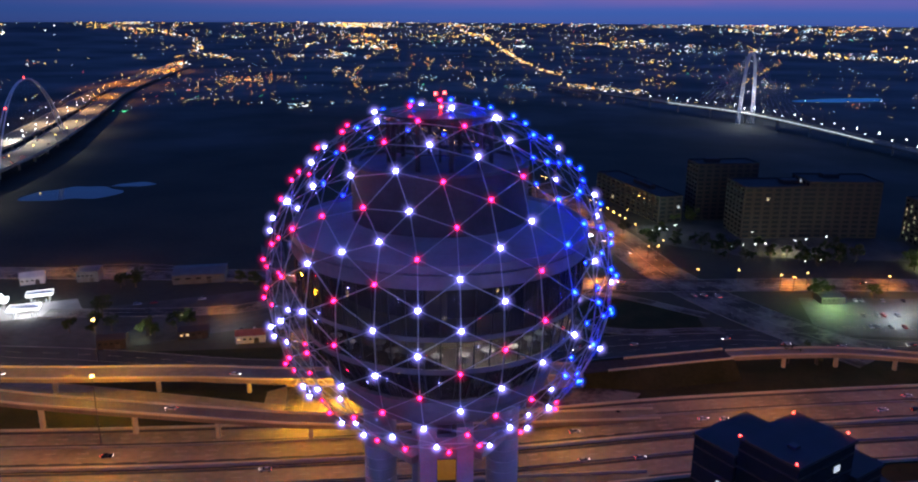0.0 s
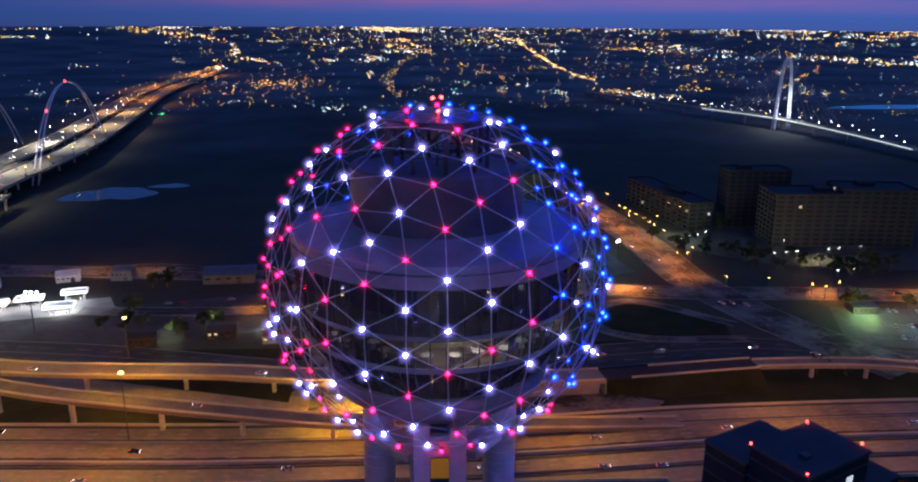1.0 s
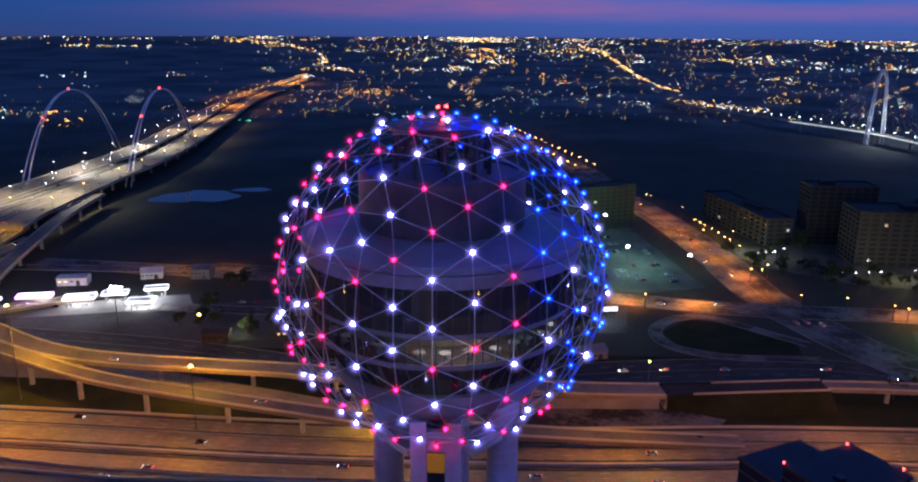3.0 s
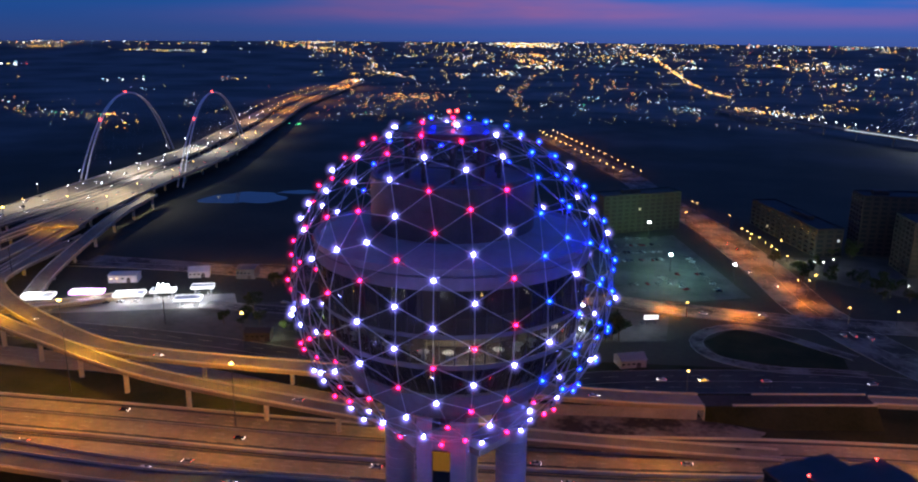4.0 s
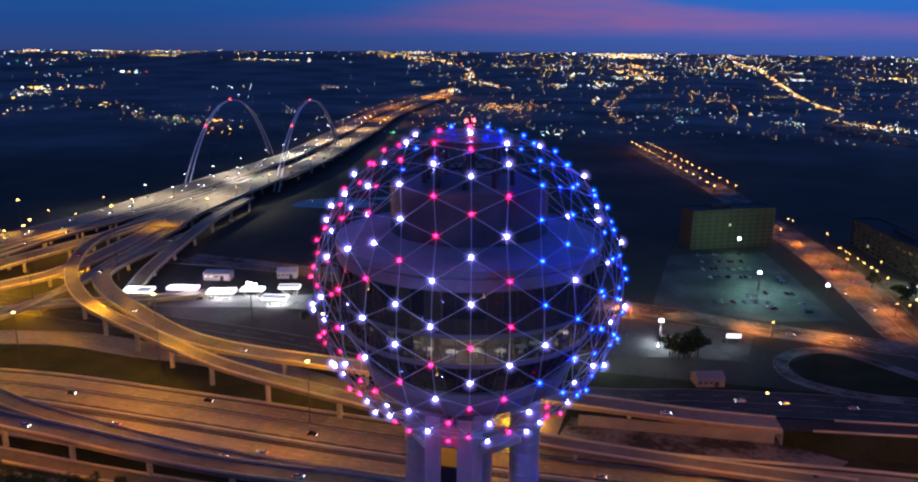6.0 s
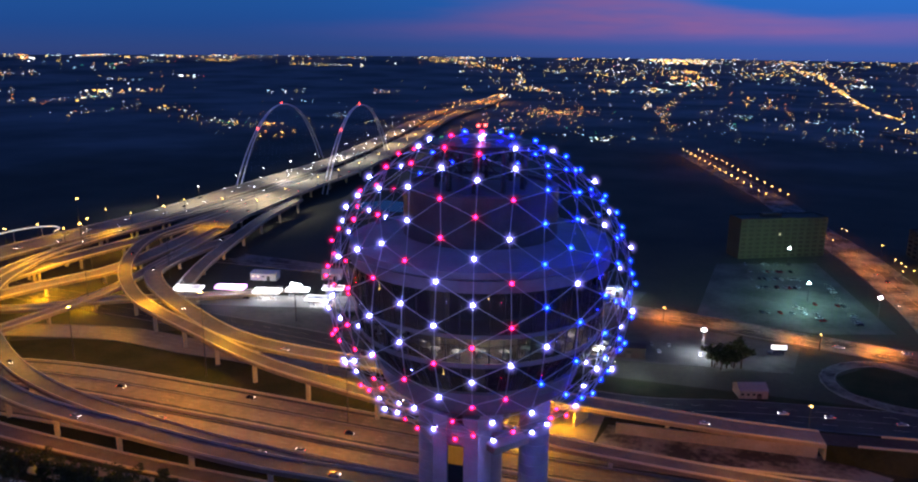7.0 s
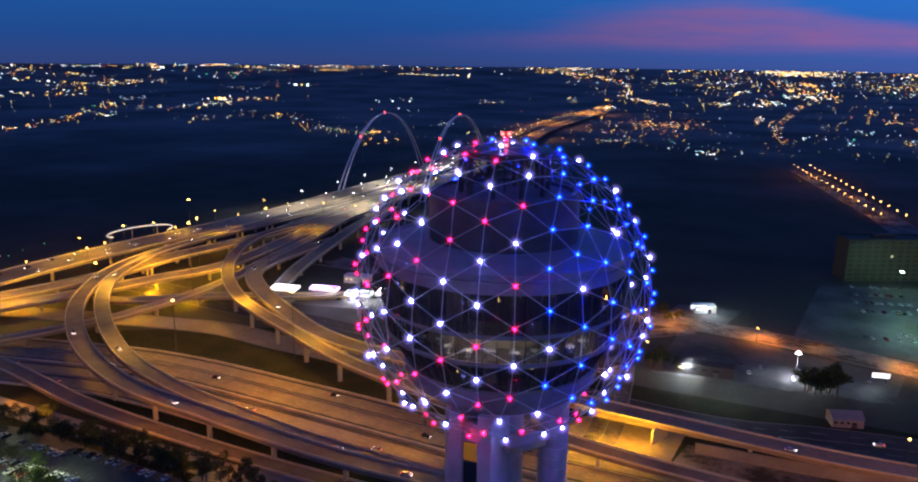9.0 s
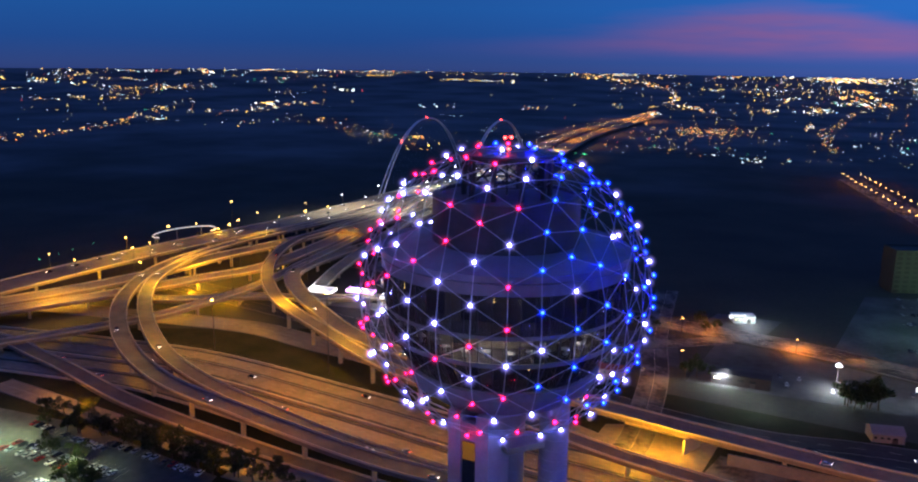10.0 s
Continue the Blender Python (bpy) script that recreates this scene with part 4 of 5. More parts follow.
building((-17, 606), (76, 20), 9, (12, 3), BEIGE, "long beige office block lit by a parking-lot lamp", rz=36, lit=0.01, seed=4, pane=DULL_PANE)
building((112, 612), (22, 110), 6, (3, 12), BRICK_D, "low brown hotel wing with a lit roof edge", rz=22, lit=0.012, seed=5)
building((178, 588), (52, 24), 13, (8, 4), BRICK_D, "dark slab building with a few lit windows", rz=10, lit=0.012, seed=6)
building((206, 540), (60, 34), 11, (8, 5), BRICK_D, "dark slab building with a few lit windows", rz=8, lit=0.012, seed=7)
building((255, 545), (56, 34), 12, (8, 5), BRICK_D, "dark slab building with a few lit windows", rz=4, lit=0.012, seed=8)
building((330, 520), (50, 30), 9, (8, 5), BRICK_D, "pale office block with lit storeys", rz=4, lit=0.3, seed=9, tones="ggggggw")


def glass_hotel():
    th = thing("hotel_tower", (58.5, 49.5, 0), "dark mirror-glass hotel tower with stepped flat roofs", "building", rz=37.6)
    rnd = random.Random(3)
    for cx, cy, sx, sy, h in ((0, 0, 16.4, 11.8, 95), (-1.5, 10.5, 15, 9, 91.5), (12.5, -1.5, 8.6, 11, 88), (21, -2.0, 8.4, 10, 80), (12, 9, 9, 10, 84)):
        box("wall", (cx, cy, h / 2), (sx, sy, h), DARKGLASS, th)
        box("roof", (cx, cy, h + 0.25), (sx + 0.5, sy + 0.5, 0.5), HOTEL_ROOF, th)
        for s in range(10):
            z = h - 2.0 - 3.4 * s
            put("floor_band", boxes_mesh("floor_band", [(cx, cy, z, sx + 0.16, sy + 0.16, 0.35)], DARK_METAL), th)
            for k in range(5):
                if rnd.random() < 0.05:
                    u = cx - sx / 2 + sx * (k + 0.5) / 5
                    put("window", mesh_from("window", box_vf(u, cy - sy / 2 - 0.06, z - 1.6, sx / 10, 0.10, 1.2), BOXF, LIT[k % 2]), th, label="lit hotel window")
                if rnd.random() < 0.05:
                    u = cy - sy / 2 + sy * (k + 0.5) / 5
                    put("window", mesh_from("window", box_vf(cx - sx / 2 - 0.06, u, z - 1.6, 0.10, sy / 10, 1.2), BOXF, LIT[k % 2]), th, label="lit hotel window")
    box("roof_plant", (-3.4, -1.5, 95.8), (1.6, 1.6, 0.6), DARK_METAL, th, 0.1)
    return th


glass_hotel()
for p in ((60.6, 58.6, 95.5), (48.4, 49.2, 95.5), (55.4, 40.5, 95.5), (68.0, 51.9, 95.5)):
    beacon(p, 0.22)


# ------------------------------------------------------------------ street lamps
def mast(x, y, h, mat=SODIUM, r=1.0, base=0.0, label="tall steel street lamp with an orange head"):
    th = thing("street_lamp", (x, y, base), label, "street lamp", "street lamps")
    bm = bmesh.new()
    bmesh.ops.create_cone(bm, segments=8, radius1=0.28, radius2=0.14, depth=h, cap_ends=True, matrix=Matrix.Translation((0, 0, h / 2)))
    part("pole", bm, DARK_METAL, th)
    bm = bmesh.new()
    bmesh.ops.create_cone(bm, segments=12, radius1=r, radius2=r * 0.45, depth=r * 0.7, cap_ends=True, matrix=Matrix.Translation((0, 0, h + r * 0.3)))
    part("lamp_head", bm, mat, th)
    return th


for x, y, h in ((-197, 262, 22), (-250, 195, 46), (-403, 313, 54), (-397, 240, 56), (32, 276, 14), (-156, 188, 30), (-330, 178, 30), (-470, 300, 40), (-520, 330, 45), (-455, 205, 26), (-500, 225, 26), (-540, 280, 28)):
    mast(x, y, h, r=0.65 if h < 20 else 1.0)
for x, y in ((-4, 578), (17, 482), (-29, 355), (60, 470)):
    mast(x, y, 13, COOL, r=1.5, label="parking-lot lamp with a cool white head")
for k in range(16):
    t = k / 15
    x, y = -41 + (-206 + 41) * t, 850 + (1198 - 850) * t
    for s in (-1, 1):
        mast(x + s * 11, y + s * 5, 9, SODIUM, r=0.9)
for x, y in ((98, 562), (62, 640), (112, 471), (75, 560), (123, 408), (30, 690), (-60, 392), (30, 388), (180, 398), (-128, 385), (-105, 330), (240, 405)):
    mast(x, y, 10, SODIUM, r=0.6)
for line, off, mat in ((BRIDGE_L, -15.5, COOL), (BRIDGE_L, 15.5, COOL), (BRIDGE_R, -17.5, COOL), (BRIDGE_R, 17.5, SODIUM)):
    S = sides(line)
    for i in range(8, len(line) - 60, 9):
        q = line[i] + S[i] * off
        mast(q.x, q.y, 11, mat if 480 < line[i].y < 1250 else SODIUM, r=0.7, base=q.z, label="slim bridge lamp post with a bright head")

S = sides(HILL_LINE)
for i in range(6, len(HILL_LINE) - 4, 6):
    for o in (-10.3, 10.3):
        q = HILL_LINE[i] + S[i] * o
        mast(q.x, q.y, 8, COOL if q.y < 1500 else SODIUM, r=0.9, base=q.z, label="slim bridge lamp post with a bright head")

# ------------------------------------------------------------------ the city's lights
def light_field(name, items, mat, label):
    """Many small lit lanterns and lit fronts, each a flat-lying octahedron turned across the line of sight."""
    v, f = [], []
    for (x, y, z), r, w in items:
        k = len(v)
        d = math.hypot(x, y)
        tx, ty = -y / d * r * w, x / d * r * w
        qx, qy = x / d * r, y / d * r
        v += [(x + tx, y + ty, z), (x + qx, y + qy, z), (x - tx, y - ty, z), (x - qx, y - qy, z), (x, y, z + r * 0.85), (x, y, z - r * 0.85)]
        f += [(k, k + 1, k + 4), (k + 1, k + 2, k + 4), (k + 2, k + 3, k + 4), (k + 3, k, k + 4), (k + 1, k, k + 5), (k + 2, k + 1, k + 5), (k + 3, k + 2, k + 5), (k, k + 3, k + 5)]
    ob = put(name, mesh_from(name, v, f, mat))
    return tagged(ob, label, "city lights", kind="stuff")


def build_city():
    rnd = random.Random(11)
    lots = [[] for _ in CITY]

    def drop(x, y, w, size=1.0, wide=1.0):
        p = far(x, y, 6)
        if math.hypot(x, y) < 2600:
            size *= 0.8
        r = size * 0.9 * (0.24 + math.hypot(p[0], p[1] + 78) * rnd.uniform(0.00016, 0.00048))
        k = rnd.choices(range(len(CITY)), w)[0]
        lots[k].append((p, r, wide * rnd.uniform(1.5, 2.6)))

    def at(yaw, dep):
        r = 168 / math.tan(radians(dep))
        return -r * math.sin(radians(yaw)), r * math.cos(radians(yaw))

    MIXED, WARM, COLD = (4, 4, 2, 0.3, 0.3, 6, 4), (6, 1, 5, 0.1, 0.3, 5, 1), (1, 6, 0.5, 0.7, 0.2, 2, 5)

    def dark(yaw, dep):
        """The unlit country: the flood plain and the fields to the west."""
        if 168 / math.tan(radians(dep)) < 1180 + 160 * math.sin(yaw * 0.11):
            return True
        return 27 < yaw < 46 and 1.5 < dep < 4.6 and rnd.random() < 0.85 or yaw >= 46 and 5.2 < dep

    # quarters: short streets and fronts strung across the view, thicker near the horizon
    n = 0
    while n < 170:
        yaw, dep = rnd.uniform(-42, 84), 0.95 + 6.0 * rnd.random() ** 2.4
        c = noise.noise(Vector((yaw * 0.10, dep * 1.1, 3.0))) + 0.4 * noise.noise(Vector((yaw * 0.4, dep * 2.5, 9.0)))
        if dark(yaw, dep) or c < rnd.uniform(-0.4, 0.35):
            continue
        n += 1
        mix = rnd.choice((MIXED, MIXED, WARM, COLD))
        span, tilt = rnd.uniform(0.3, 2.2), rnd.gauss(0, 0.05)
        big = rnd.choice((0.8, 1.0, 1.0, 1.4))
        for _ in range(rnd.randint(3, 15)):
            u = rnd.uniform(-1, 1)
            x, y = at(yaw + u * span, max(0.93, dep + u * tilt + rnd.gauss(0, 0.025 * dep)))
            drop(x, y, mix, big * rnd.uniform(0.7, 1.15), rnd.choice((1.0, 1.0, 1.5)))
    # the denser northern quarters
    for _ in range(45):
        yaw, dep = rnd.uniform(-24, 24), 0.98 + 4.6 * rnd.random() ** 1.7
        mix = rnd.choice((MIXED, WARM, COLD, (5, 3, 1, 0.1, 0.1, 6, 3)))
        span = rnd.uniform(0.2, 1.4)
        for _ in range(rnd.randint(4, 14)):
            u = rnd.uniform(-1, 1)
            drop(*at(yaw + u * span, max(0.93, dep + rnd.gauss(0, 0.02 * dep))), mix, rnd.uniform(0.7, 1.15), rnd.choice((1.0, 1.5)))
    # single lamps between them
    n = 0
    while n < 2300:
        yaw, dep = rnd.choice((rnd.uniform(-42, 84), rnd.uniform(-26, 26))), 0.95 + 6.1 * rnd.random() ** 1.6
        c = noise.noise(Vector((yaw * 0.16, dep * 1.3, 3.0)))
        if dark(yaw, dep) or c < rnd.uniform(-0.7, 0.2):
            continue
        n += 1
        drop(*at(yaw, dep), MIXED, rnd.choice((0.45, 0.55, 0.65, 0.75, 1.1)), rnd.choice((0.5, 0.6, 0.8)))
    # the thin bright line of lights under the horizon
    for _ in range(75):
        yaw, dep = rnd.uniform(-42, 84), 0.94 + abs(rnd.gauss(0, 0.16))
        for _ in range(rnd.randint(2, 9)):
            drop(*at(yaw + rnd.gauss(0, 0.7), max(0.93, dep + rnd.gauss(0, 0.012))), (5, 3, 1, 0.1, 0.1, 5, 4), 0.75, 1.6)

    def row(pts, step, jitter, w, size=1.0, both=0.0):
        line = spline([(x, y, 0) for x, y in pts], step)
        for p, s in zip(line, sides(line)):
            for o in ((-both, both) if both else (0,)):
                q = p + s * (o + rnd.gauss(0, jitter))
                drop(q.x + rnd.gauss(0, jitter), q.y + rnd.gauss(0, jitter), w, size * rnd.uniform(0.6, 1.15))

    def sight(yaw, dep):
        r = 168 / math.tan(radians(dep))
        return 25 - r * math.sin(radians(yaw)), -79 + r * math.cos(radians(yaw))

    def string(pts, n, spread, w, size=1.0, thick=0.02):
        """Lamps strung along a road, given by bearing and dip."""
        cuts = [math.hypot(b[0] - a[0], 3 * (b[1] - a[1])) for a, b in zip(pts, pts[1:])]
        for _ in range(n):
            u = rnd.uniform(0, sum(cuts))
            k = 0
            while k < len(cuts) - 1 and u > cuts[k]:
                u -= cuts[k]
                k += 1
            f = u / cuts[k]
            yaw = pts[k][0] + (pts[k + 1][0] - pts[k][0]) * f + rnd.gauss(0, spread)
            dep = max(0.9, pts[k][1] + (pts[k + 1][1] - pts[k][1]) * f + rnd.gauss(0, thick))
            drop(*sight(yaw, dep), w, size * rnd.uniform(0.6, 1.2), rnd.choice((0.7, 1.0, 1.3)))

    def cluster(yaw, dep, sy, sd, n, w, size=1.0):
        for _ in range(n):
            drop(*sight(yaw + rnd.gauss(0, sy), max(0.9, dep + rnd.gauss(0, sd))), w, size * rnd.uniform(0.6, 1.2), rnd.choice((1.0, 1.0, 1.6)))

    GOLD = (7, 1, 2, 0, 0, 6, 0.5)
    # the freeway past the river bridge, and the avenue that goes on from it
    row([(-690, 1120), (-828, 1500), (-970, 2050), (-1050, 2330)], 15, 3, (3, 0, 7, 0, 0.5, 4, 0), 1.0, 18)
    row([(-700, 1130), (-835, 1500), (-975, 2050), (-1055, 2330)], 10, 9, (2, 0.5, 8, 0, 1, 4, 0), 0.8)
    cluster(24.1, 3.65, 0.35, 0.06, 16, (2, 5, 2, 0, 1, 3, 0), 1.4)
    string([(29.4, 1.2), (27.5, 1.3), (25.9, 1.4), (24.3, 1.7), (23.0, 2.05), (22.6, 2.45), (23.3, 2.9), (21.4, 3.2), (19.9, 3.5)], 150, 0.25, (6, 4, 3, 0, 0.2, 6, 2), 1.15, 0.05)
    # the golden street running straight out, with its side street
    string([(4.6, 1.4), (4.1, 1.63), (2.9, 1.91), (1.7, 2.79), (0.4, 3.57), (-1.0, 4.23), (-2.2, 4.5)], 190, 0.07, GOLD, 1.25, 0.03)
    string([(1.7, 2.6), (-0.3, 2.5)], 16, 0.2, (2, 6, 1, 0, 0, 2, 3), 1.3, 0.06)
    string([(2.4, 3.71), (0.2, 3.66)], 26, 0.05, GOLD, 0.9, 0.02)
    # the winding street
    string([(9.6, 2.52), (10.4, 2.8), (11.3, 3.26), (12.1, 4.1), (12.7, 4.63), (12.2, 5.3), (11.6, 6.0)], 85, 0.18, (5, 2, 3, 0, 0.5, 5, 1), 1.0, 0.05)
    for a, b in (((7.1, 3.4), (7.1, 4.2)), ((5.7, 3.5), (5.6, 4.2)), ((4.6, 4.2), (3.9, 4.9))):
        string([a, b], 13, 0.06, (3, 0.5, 6, 0, 0, 5, 0), 0.95, 0.03)
    # bright quarters
    cluster(11.8, 1.10, 0.9, 0.10, 120, (6, 3, 1, 0, 0, 7, 2), 1.15)
    cluster(13.5, 1.8, 2.6, 0.25, 110, MIXED, 1.0)
    cluster(11.7, 2.62, 1.0, 0.07, 34, COLD, 1.3)
    cluster(4.8, 1.75, 2.4, 0.22, 90, (5, 4, 1, 0, 0, 6, 3), 1.05)
    cluster(21.0, 5.0, 2.0, 0.30, 95, (2, 1, 7, 0.2, 0.6, 3, 0.5), 1.0)
    cluster(18.2, 4.75, 0.8, 0.18, 40, (4, 0.5, 7, 0, 0, 4, 0), 1.0)
    cluster(16.5, 6.7, 0.8, 0.16, 22, COLD, 1.3)
    cluster(24.0, 6.0, 2.4, 0.35, 40, (3, 2, 2, 1.0, 0.3, 4, 1), 0.9)
    string([(-2.2, 2.25), (-5.0, 2.35), (-8.6, 2.54)], 55, 0.2, (4, 2, 5, 0, 0, 5, 0.5), 1.0, 0.07)
    cluster(-4.0, 3.4, 3.0, 0.5, 60, MIXED, 0.8)
    string([(-3.0, 5.30), (-5.0, 5.45), (-7.9, 5.65)], 90, 0.3, (6, 4, 2, 0, 0.3, 6, 2), 1.15, 0.07)
    cluster(0.5, 5.45, 0.6, 0.10, 16, COLD, 1.3)
    string([(-15.5, 2.6), (-19.0, 2.75), (-25.0, 3.0)], 150, 0.5, (4, 6, 1, 0, 0, 6, 4), 1.2, 0.10)
    string([(-17.0, 3.3), (-15.5, 4.2), (-14.5, 4.9)], 36, 0.08, (6, 0, 3, 0, 0, 4, 0), 1.0, 0.03)
    # west of the bridge: lit yards along the far bank and long rows under the horizon
    string([(46.5, 5.3), (43.0, 5.6), (40.5, 5.75), (38.0, 5.9)], 46, 0.5, (4, 4, 1, 2.5, 0, 4, 2), 1.0, 0.15)
    cluster(40.5, 5.75, 0.35, 0.06, 14, GOLD, 1.5)
    string([(39.5, 1.5), (36.0, 1.56), (34.0, 1.6)], 60, 0.2, (5, 4, 0, 0, 0, 7, 2), 1.0, 0.03)
    string([(45.0, 1.25), (43.0, 1.28)], 26, 0.1, GOLD, 1.0, 0.03)
    string([(61.5, 2.2), (59.0, 2.2), (55.0, 2.05)], 70, 0.4, (5, 3, 1, 0, 0, 6, 2), 1.0, 0.06)
    string([(68.5, 5.4), (63.0, 5.0), (60.6, 4.32), (58.7, 3.7), (57.8, 3.6)], 90, 0.35, (5, 2, 5, 0, 0.4, 5, 0.5), 1.15, 0.10)
    string([(57.0, 3.8), (52.9, 3.84), (49.8, 3.27)], 60, 0.5, (5, 5, 2, 0.3, 0, 5, 2), 1.15, 0.09)
    cluster(51.7, 3.3, 0.5, 0.07, 18, (4, 6, 1, 0, 0, 5, 1), 1.6)
    cluster(45.8, 2.35, 0.5, 0.05, 10, COLD, 1.5)
    string([(53.8, 4.8), (50.0, 4.3), (47.0, 4.5), (44.0, 5.5), (41.0, 6.0)], 75, 0.5, (4, 4, 2, 0.8, 0, 5, 2), 1.0, 0.12)
    string([(67.0, 2.9), (63.0, 2.85), (60.0, 2.9)], 45, 0.4, (4, 4, 2, 0, 0.6, 5, 2), 1.1, 0.08)
    row([(-648, 1165), (-640, 1170)], 2, 4, (0, 0, 0, 1, 0, 0, 0), 2.0)
    row([(-599, 198), (-626, 246)], 14, 4, (0, 0, 0, 1, 0, 0, 0), 1.2)
    for lot, mat, nm in zip(lots, CITY, ("amber", "white", "orange", "green", "red", "pale yellow", "pale blue")):
        light_field("city_lights", lot, mat, "scattered distant %s town lights" % nm)


build_city()


# small warm lamps along the hotel forecourts and drives
def forecourt_lamps():
    for x, y in ((72, 617), (76, 608), (79, 599), (84, 587), (88, 574), (92, 563), (95, 554), (101, 537)):
        mast(x, y, 4.5, YELLOW, r=0.55, label="low garden lamp post beside the hotel wall")
        sodium(x, y, 5.5, 700, (1.0, 0.62, 0.10), 0.3)
    for x, y in ((106, 516), (112, 519), (118, 524), (125, 527), (133, 537)):
        mast(x, y, 4.5, COOL, r=0.5, label="low garden lamp post beside the drive")
        sodium(x, y, 5.5, 700, (0.80, 1.0, 0.85), 0.3)
    for x, y in ((149, 481), (163, 481), (172, 485), (181, 488), (190, 492), (214, 501), (223, 505), (241, 513), (204, 449), (214, 480), (216, 454), (226, 470), (188, 520)):
        mast(x, y, 4.5, COOL, r=0.42, label="low garden lamp post beside the drive")
    for x, y in ((25, 645), (34, 690), (100, 460), (107, 461), (174, 404), (192, 410), (150, 412)):
        mast(x, y, 9, YELLOW, r=0.55, label="street lamp with a warm head over the junction")


forecourt_lamps()


# a ring-shaped ramp wall, floodlit white
def ring_ramp():
    pts = [(-566 + 17 * math.cos(a), 312 + 30 * math.sin(a), 14) for a in [0.6 + 4.4 * k / 16 for k in range(17)]]
    line = spline(pts, 4)
    th = thing("ring_canopy", (-566, 312, 0), "curved white canopy edge lit from within", "canopy")
    inv = Matrix.Translation((566, -312, 0))
    put("roof_edge", ribbon_mesh("roof_edge", line, -0.5, 0.5, 1.2, 0, CONCRETE), th, inv)
    for o in (-0.62, 0.51):
        put("light_strip", ribbon_mesh("light_strip", line, o, o + 0.11, 1.0, 0.3, LIT[1]), th, inv)
    for q in line[::6]:
        put("post", boxes_mesh("post", [(q.x, q.y, 7, 0.5, 0.5, 14)], CONCRETE), th, inv)


ring_ramp()

# ------------------------------------------------------------------ ground-level places
LOT_Z = [0.04]


def lot(pts, label, mat=LOT, category="parking lot"):
    LOT_Z[0] += 0.008
    return patch("pavement", pts, LOT_Z[0], mat, label, category)


lot([(-55, 552), (16, 592), (70, 440), (30, 418), (-44, 412)], "asphalt parking lot under cool lamps")
lot([(-345, 62), (-294, 80), (-205, 92), (-190, 60), (-262, 20), (-350, 20)], "asphalt parking lot full of cars")
lot([(180, 388), (268, 394), (240, 330), (172, 330)], "asphalt parking lot beside the boulevard")
lot([(-105, 388), (-60, 392), (20, 388), (20, 345), (-95, 312)], "wide paved forecourt beside the street", YARD)
lot([(-400, 270), (-240, 330), (-130, 380), (-105, 330), (-210, 268), (-330, 262)], "worn paved yards and side streets", YARD)
lot([(-104, 238), (-98, 204), (-88, 182), (-56, 190), (-50, 216), (-54, 250), (-80, 258)], "concrete apron below the overpass, lit yellow", ROADWAY, category="pavement")
lot([(-50, 212), (0, 224), (60, 240), (66, 252), (38, 258), (0, 250), (-50, 243)], "worn dark paving below the overpass", STREET, category="pavement")
lot([(-385, 280), (-255, 345), (-240, 325), (-300, 296), (-365, 268)], "pale concrete forecourt of the filling stations", CONCRETE_D)
lot([(-125, 440), (-85, 450), (-85, 415), (-125, 412)], "small lit forecourt", LOT)
lot([(95, 545), (160, 570), (300, 520), (300, 470), (170, 470), (110, 500)], "dark paved hotel forecourt", YARD)

# kerbed planting islands and bay lines of the parking lots
def bays(x0, y0, x1, y1, n, depth):
    d = Vector((x1 - x0, y1 - y0, 0)) / n
    s = Vector((d.y, -d.x, 0)).normalized() * depth / 2
    v, f = [], []
    for k in range(n + 1):
        c = Vector((x0, y0, 0.135)) + d * k
        u = d.normalized() * 0.07
        i = len(v)
        v += [tuple(c - s - u), tuple(c - s + u), tuple(c + s + u), tuple(c + s - u)]
        f.append((i, i + 1, i + 2, i + 3))
    ob = put("bay_line", mesh_from("bay_line", v, f, CONCRETE))
    tagged(ob, "white painted parking bay lines", "road marking", kind="stuff")


for q in ((-34, 560, 0, 577, 12, 5), (-28, 540, 6, 556, 12, 5), (-25, 520, 8, 534, 12, 5), (-20, 498, 12, 512, 12, 5), (26, 535, 50, 446, 30, 5), (-310, 66, -262, 74, 16, 5), (-300, 52, -236, 68, 22, 10), (-268, 78, -212, 88, 20, 5), (-285, 36, -225, 52, 22, 5), (200, 362, 252, 366, 18, 5), (190, 342, 240, 345, 18, 5)):
    bays(*q)
street("road", [(110, 246), (140, 250), (172, 250), (200, 258), (240, 290), (300, 345), (360, 420)], 16, ROADWAY, "wide concrete link road curving away from the freeway")
for x, y, w in ((-330, 86, 9e3), (-250, 98, 9e3), (-140, 398, 8e3), (-30, 404, 8e3), (230, 412, 6e3)):
    sodium(x, y, 10, w)
street("road", [(-372, 76), (-308, 87), (-241, 98), (-201, 105), (-173, 112), (-120, 122)], 12, ROADWAY, "frontage road lit orange")
street("road", [(-420, 365), (-313, 385), (-256, 405), (-180, 400)], 12, STREET, "back street under orange lamps")
street("road", [(-260, 320), (-172, 332), (-140, 346), (-100, 392)], 12, STREET, "side street under an orange lamp")
for x, y, w in ((-285, 392, 6e3), (-305, 384, 5e3), (-160, 336, 7e3), (-258, 402, 4e3), (-295, 84, 5e3), (-205, 104, 7e3)):
    sodium(x, y, 9, 1.1 * w)
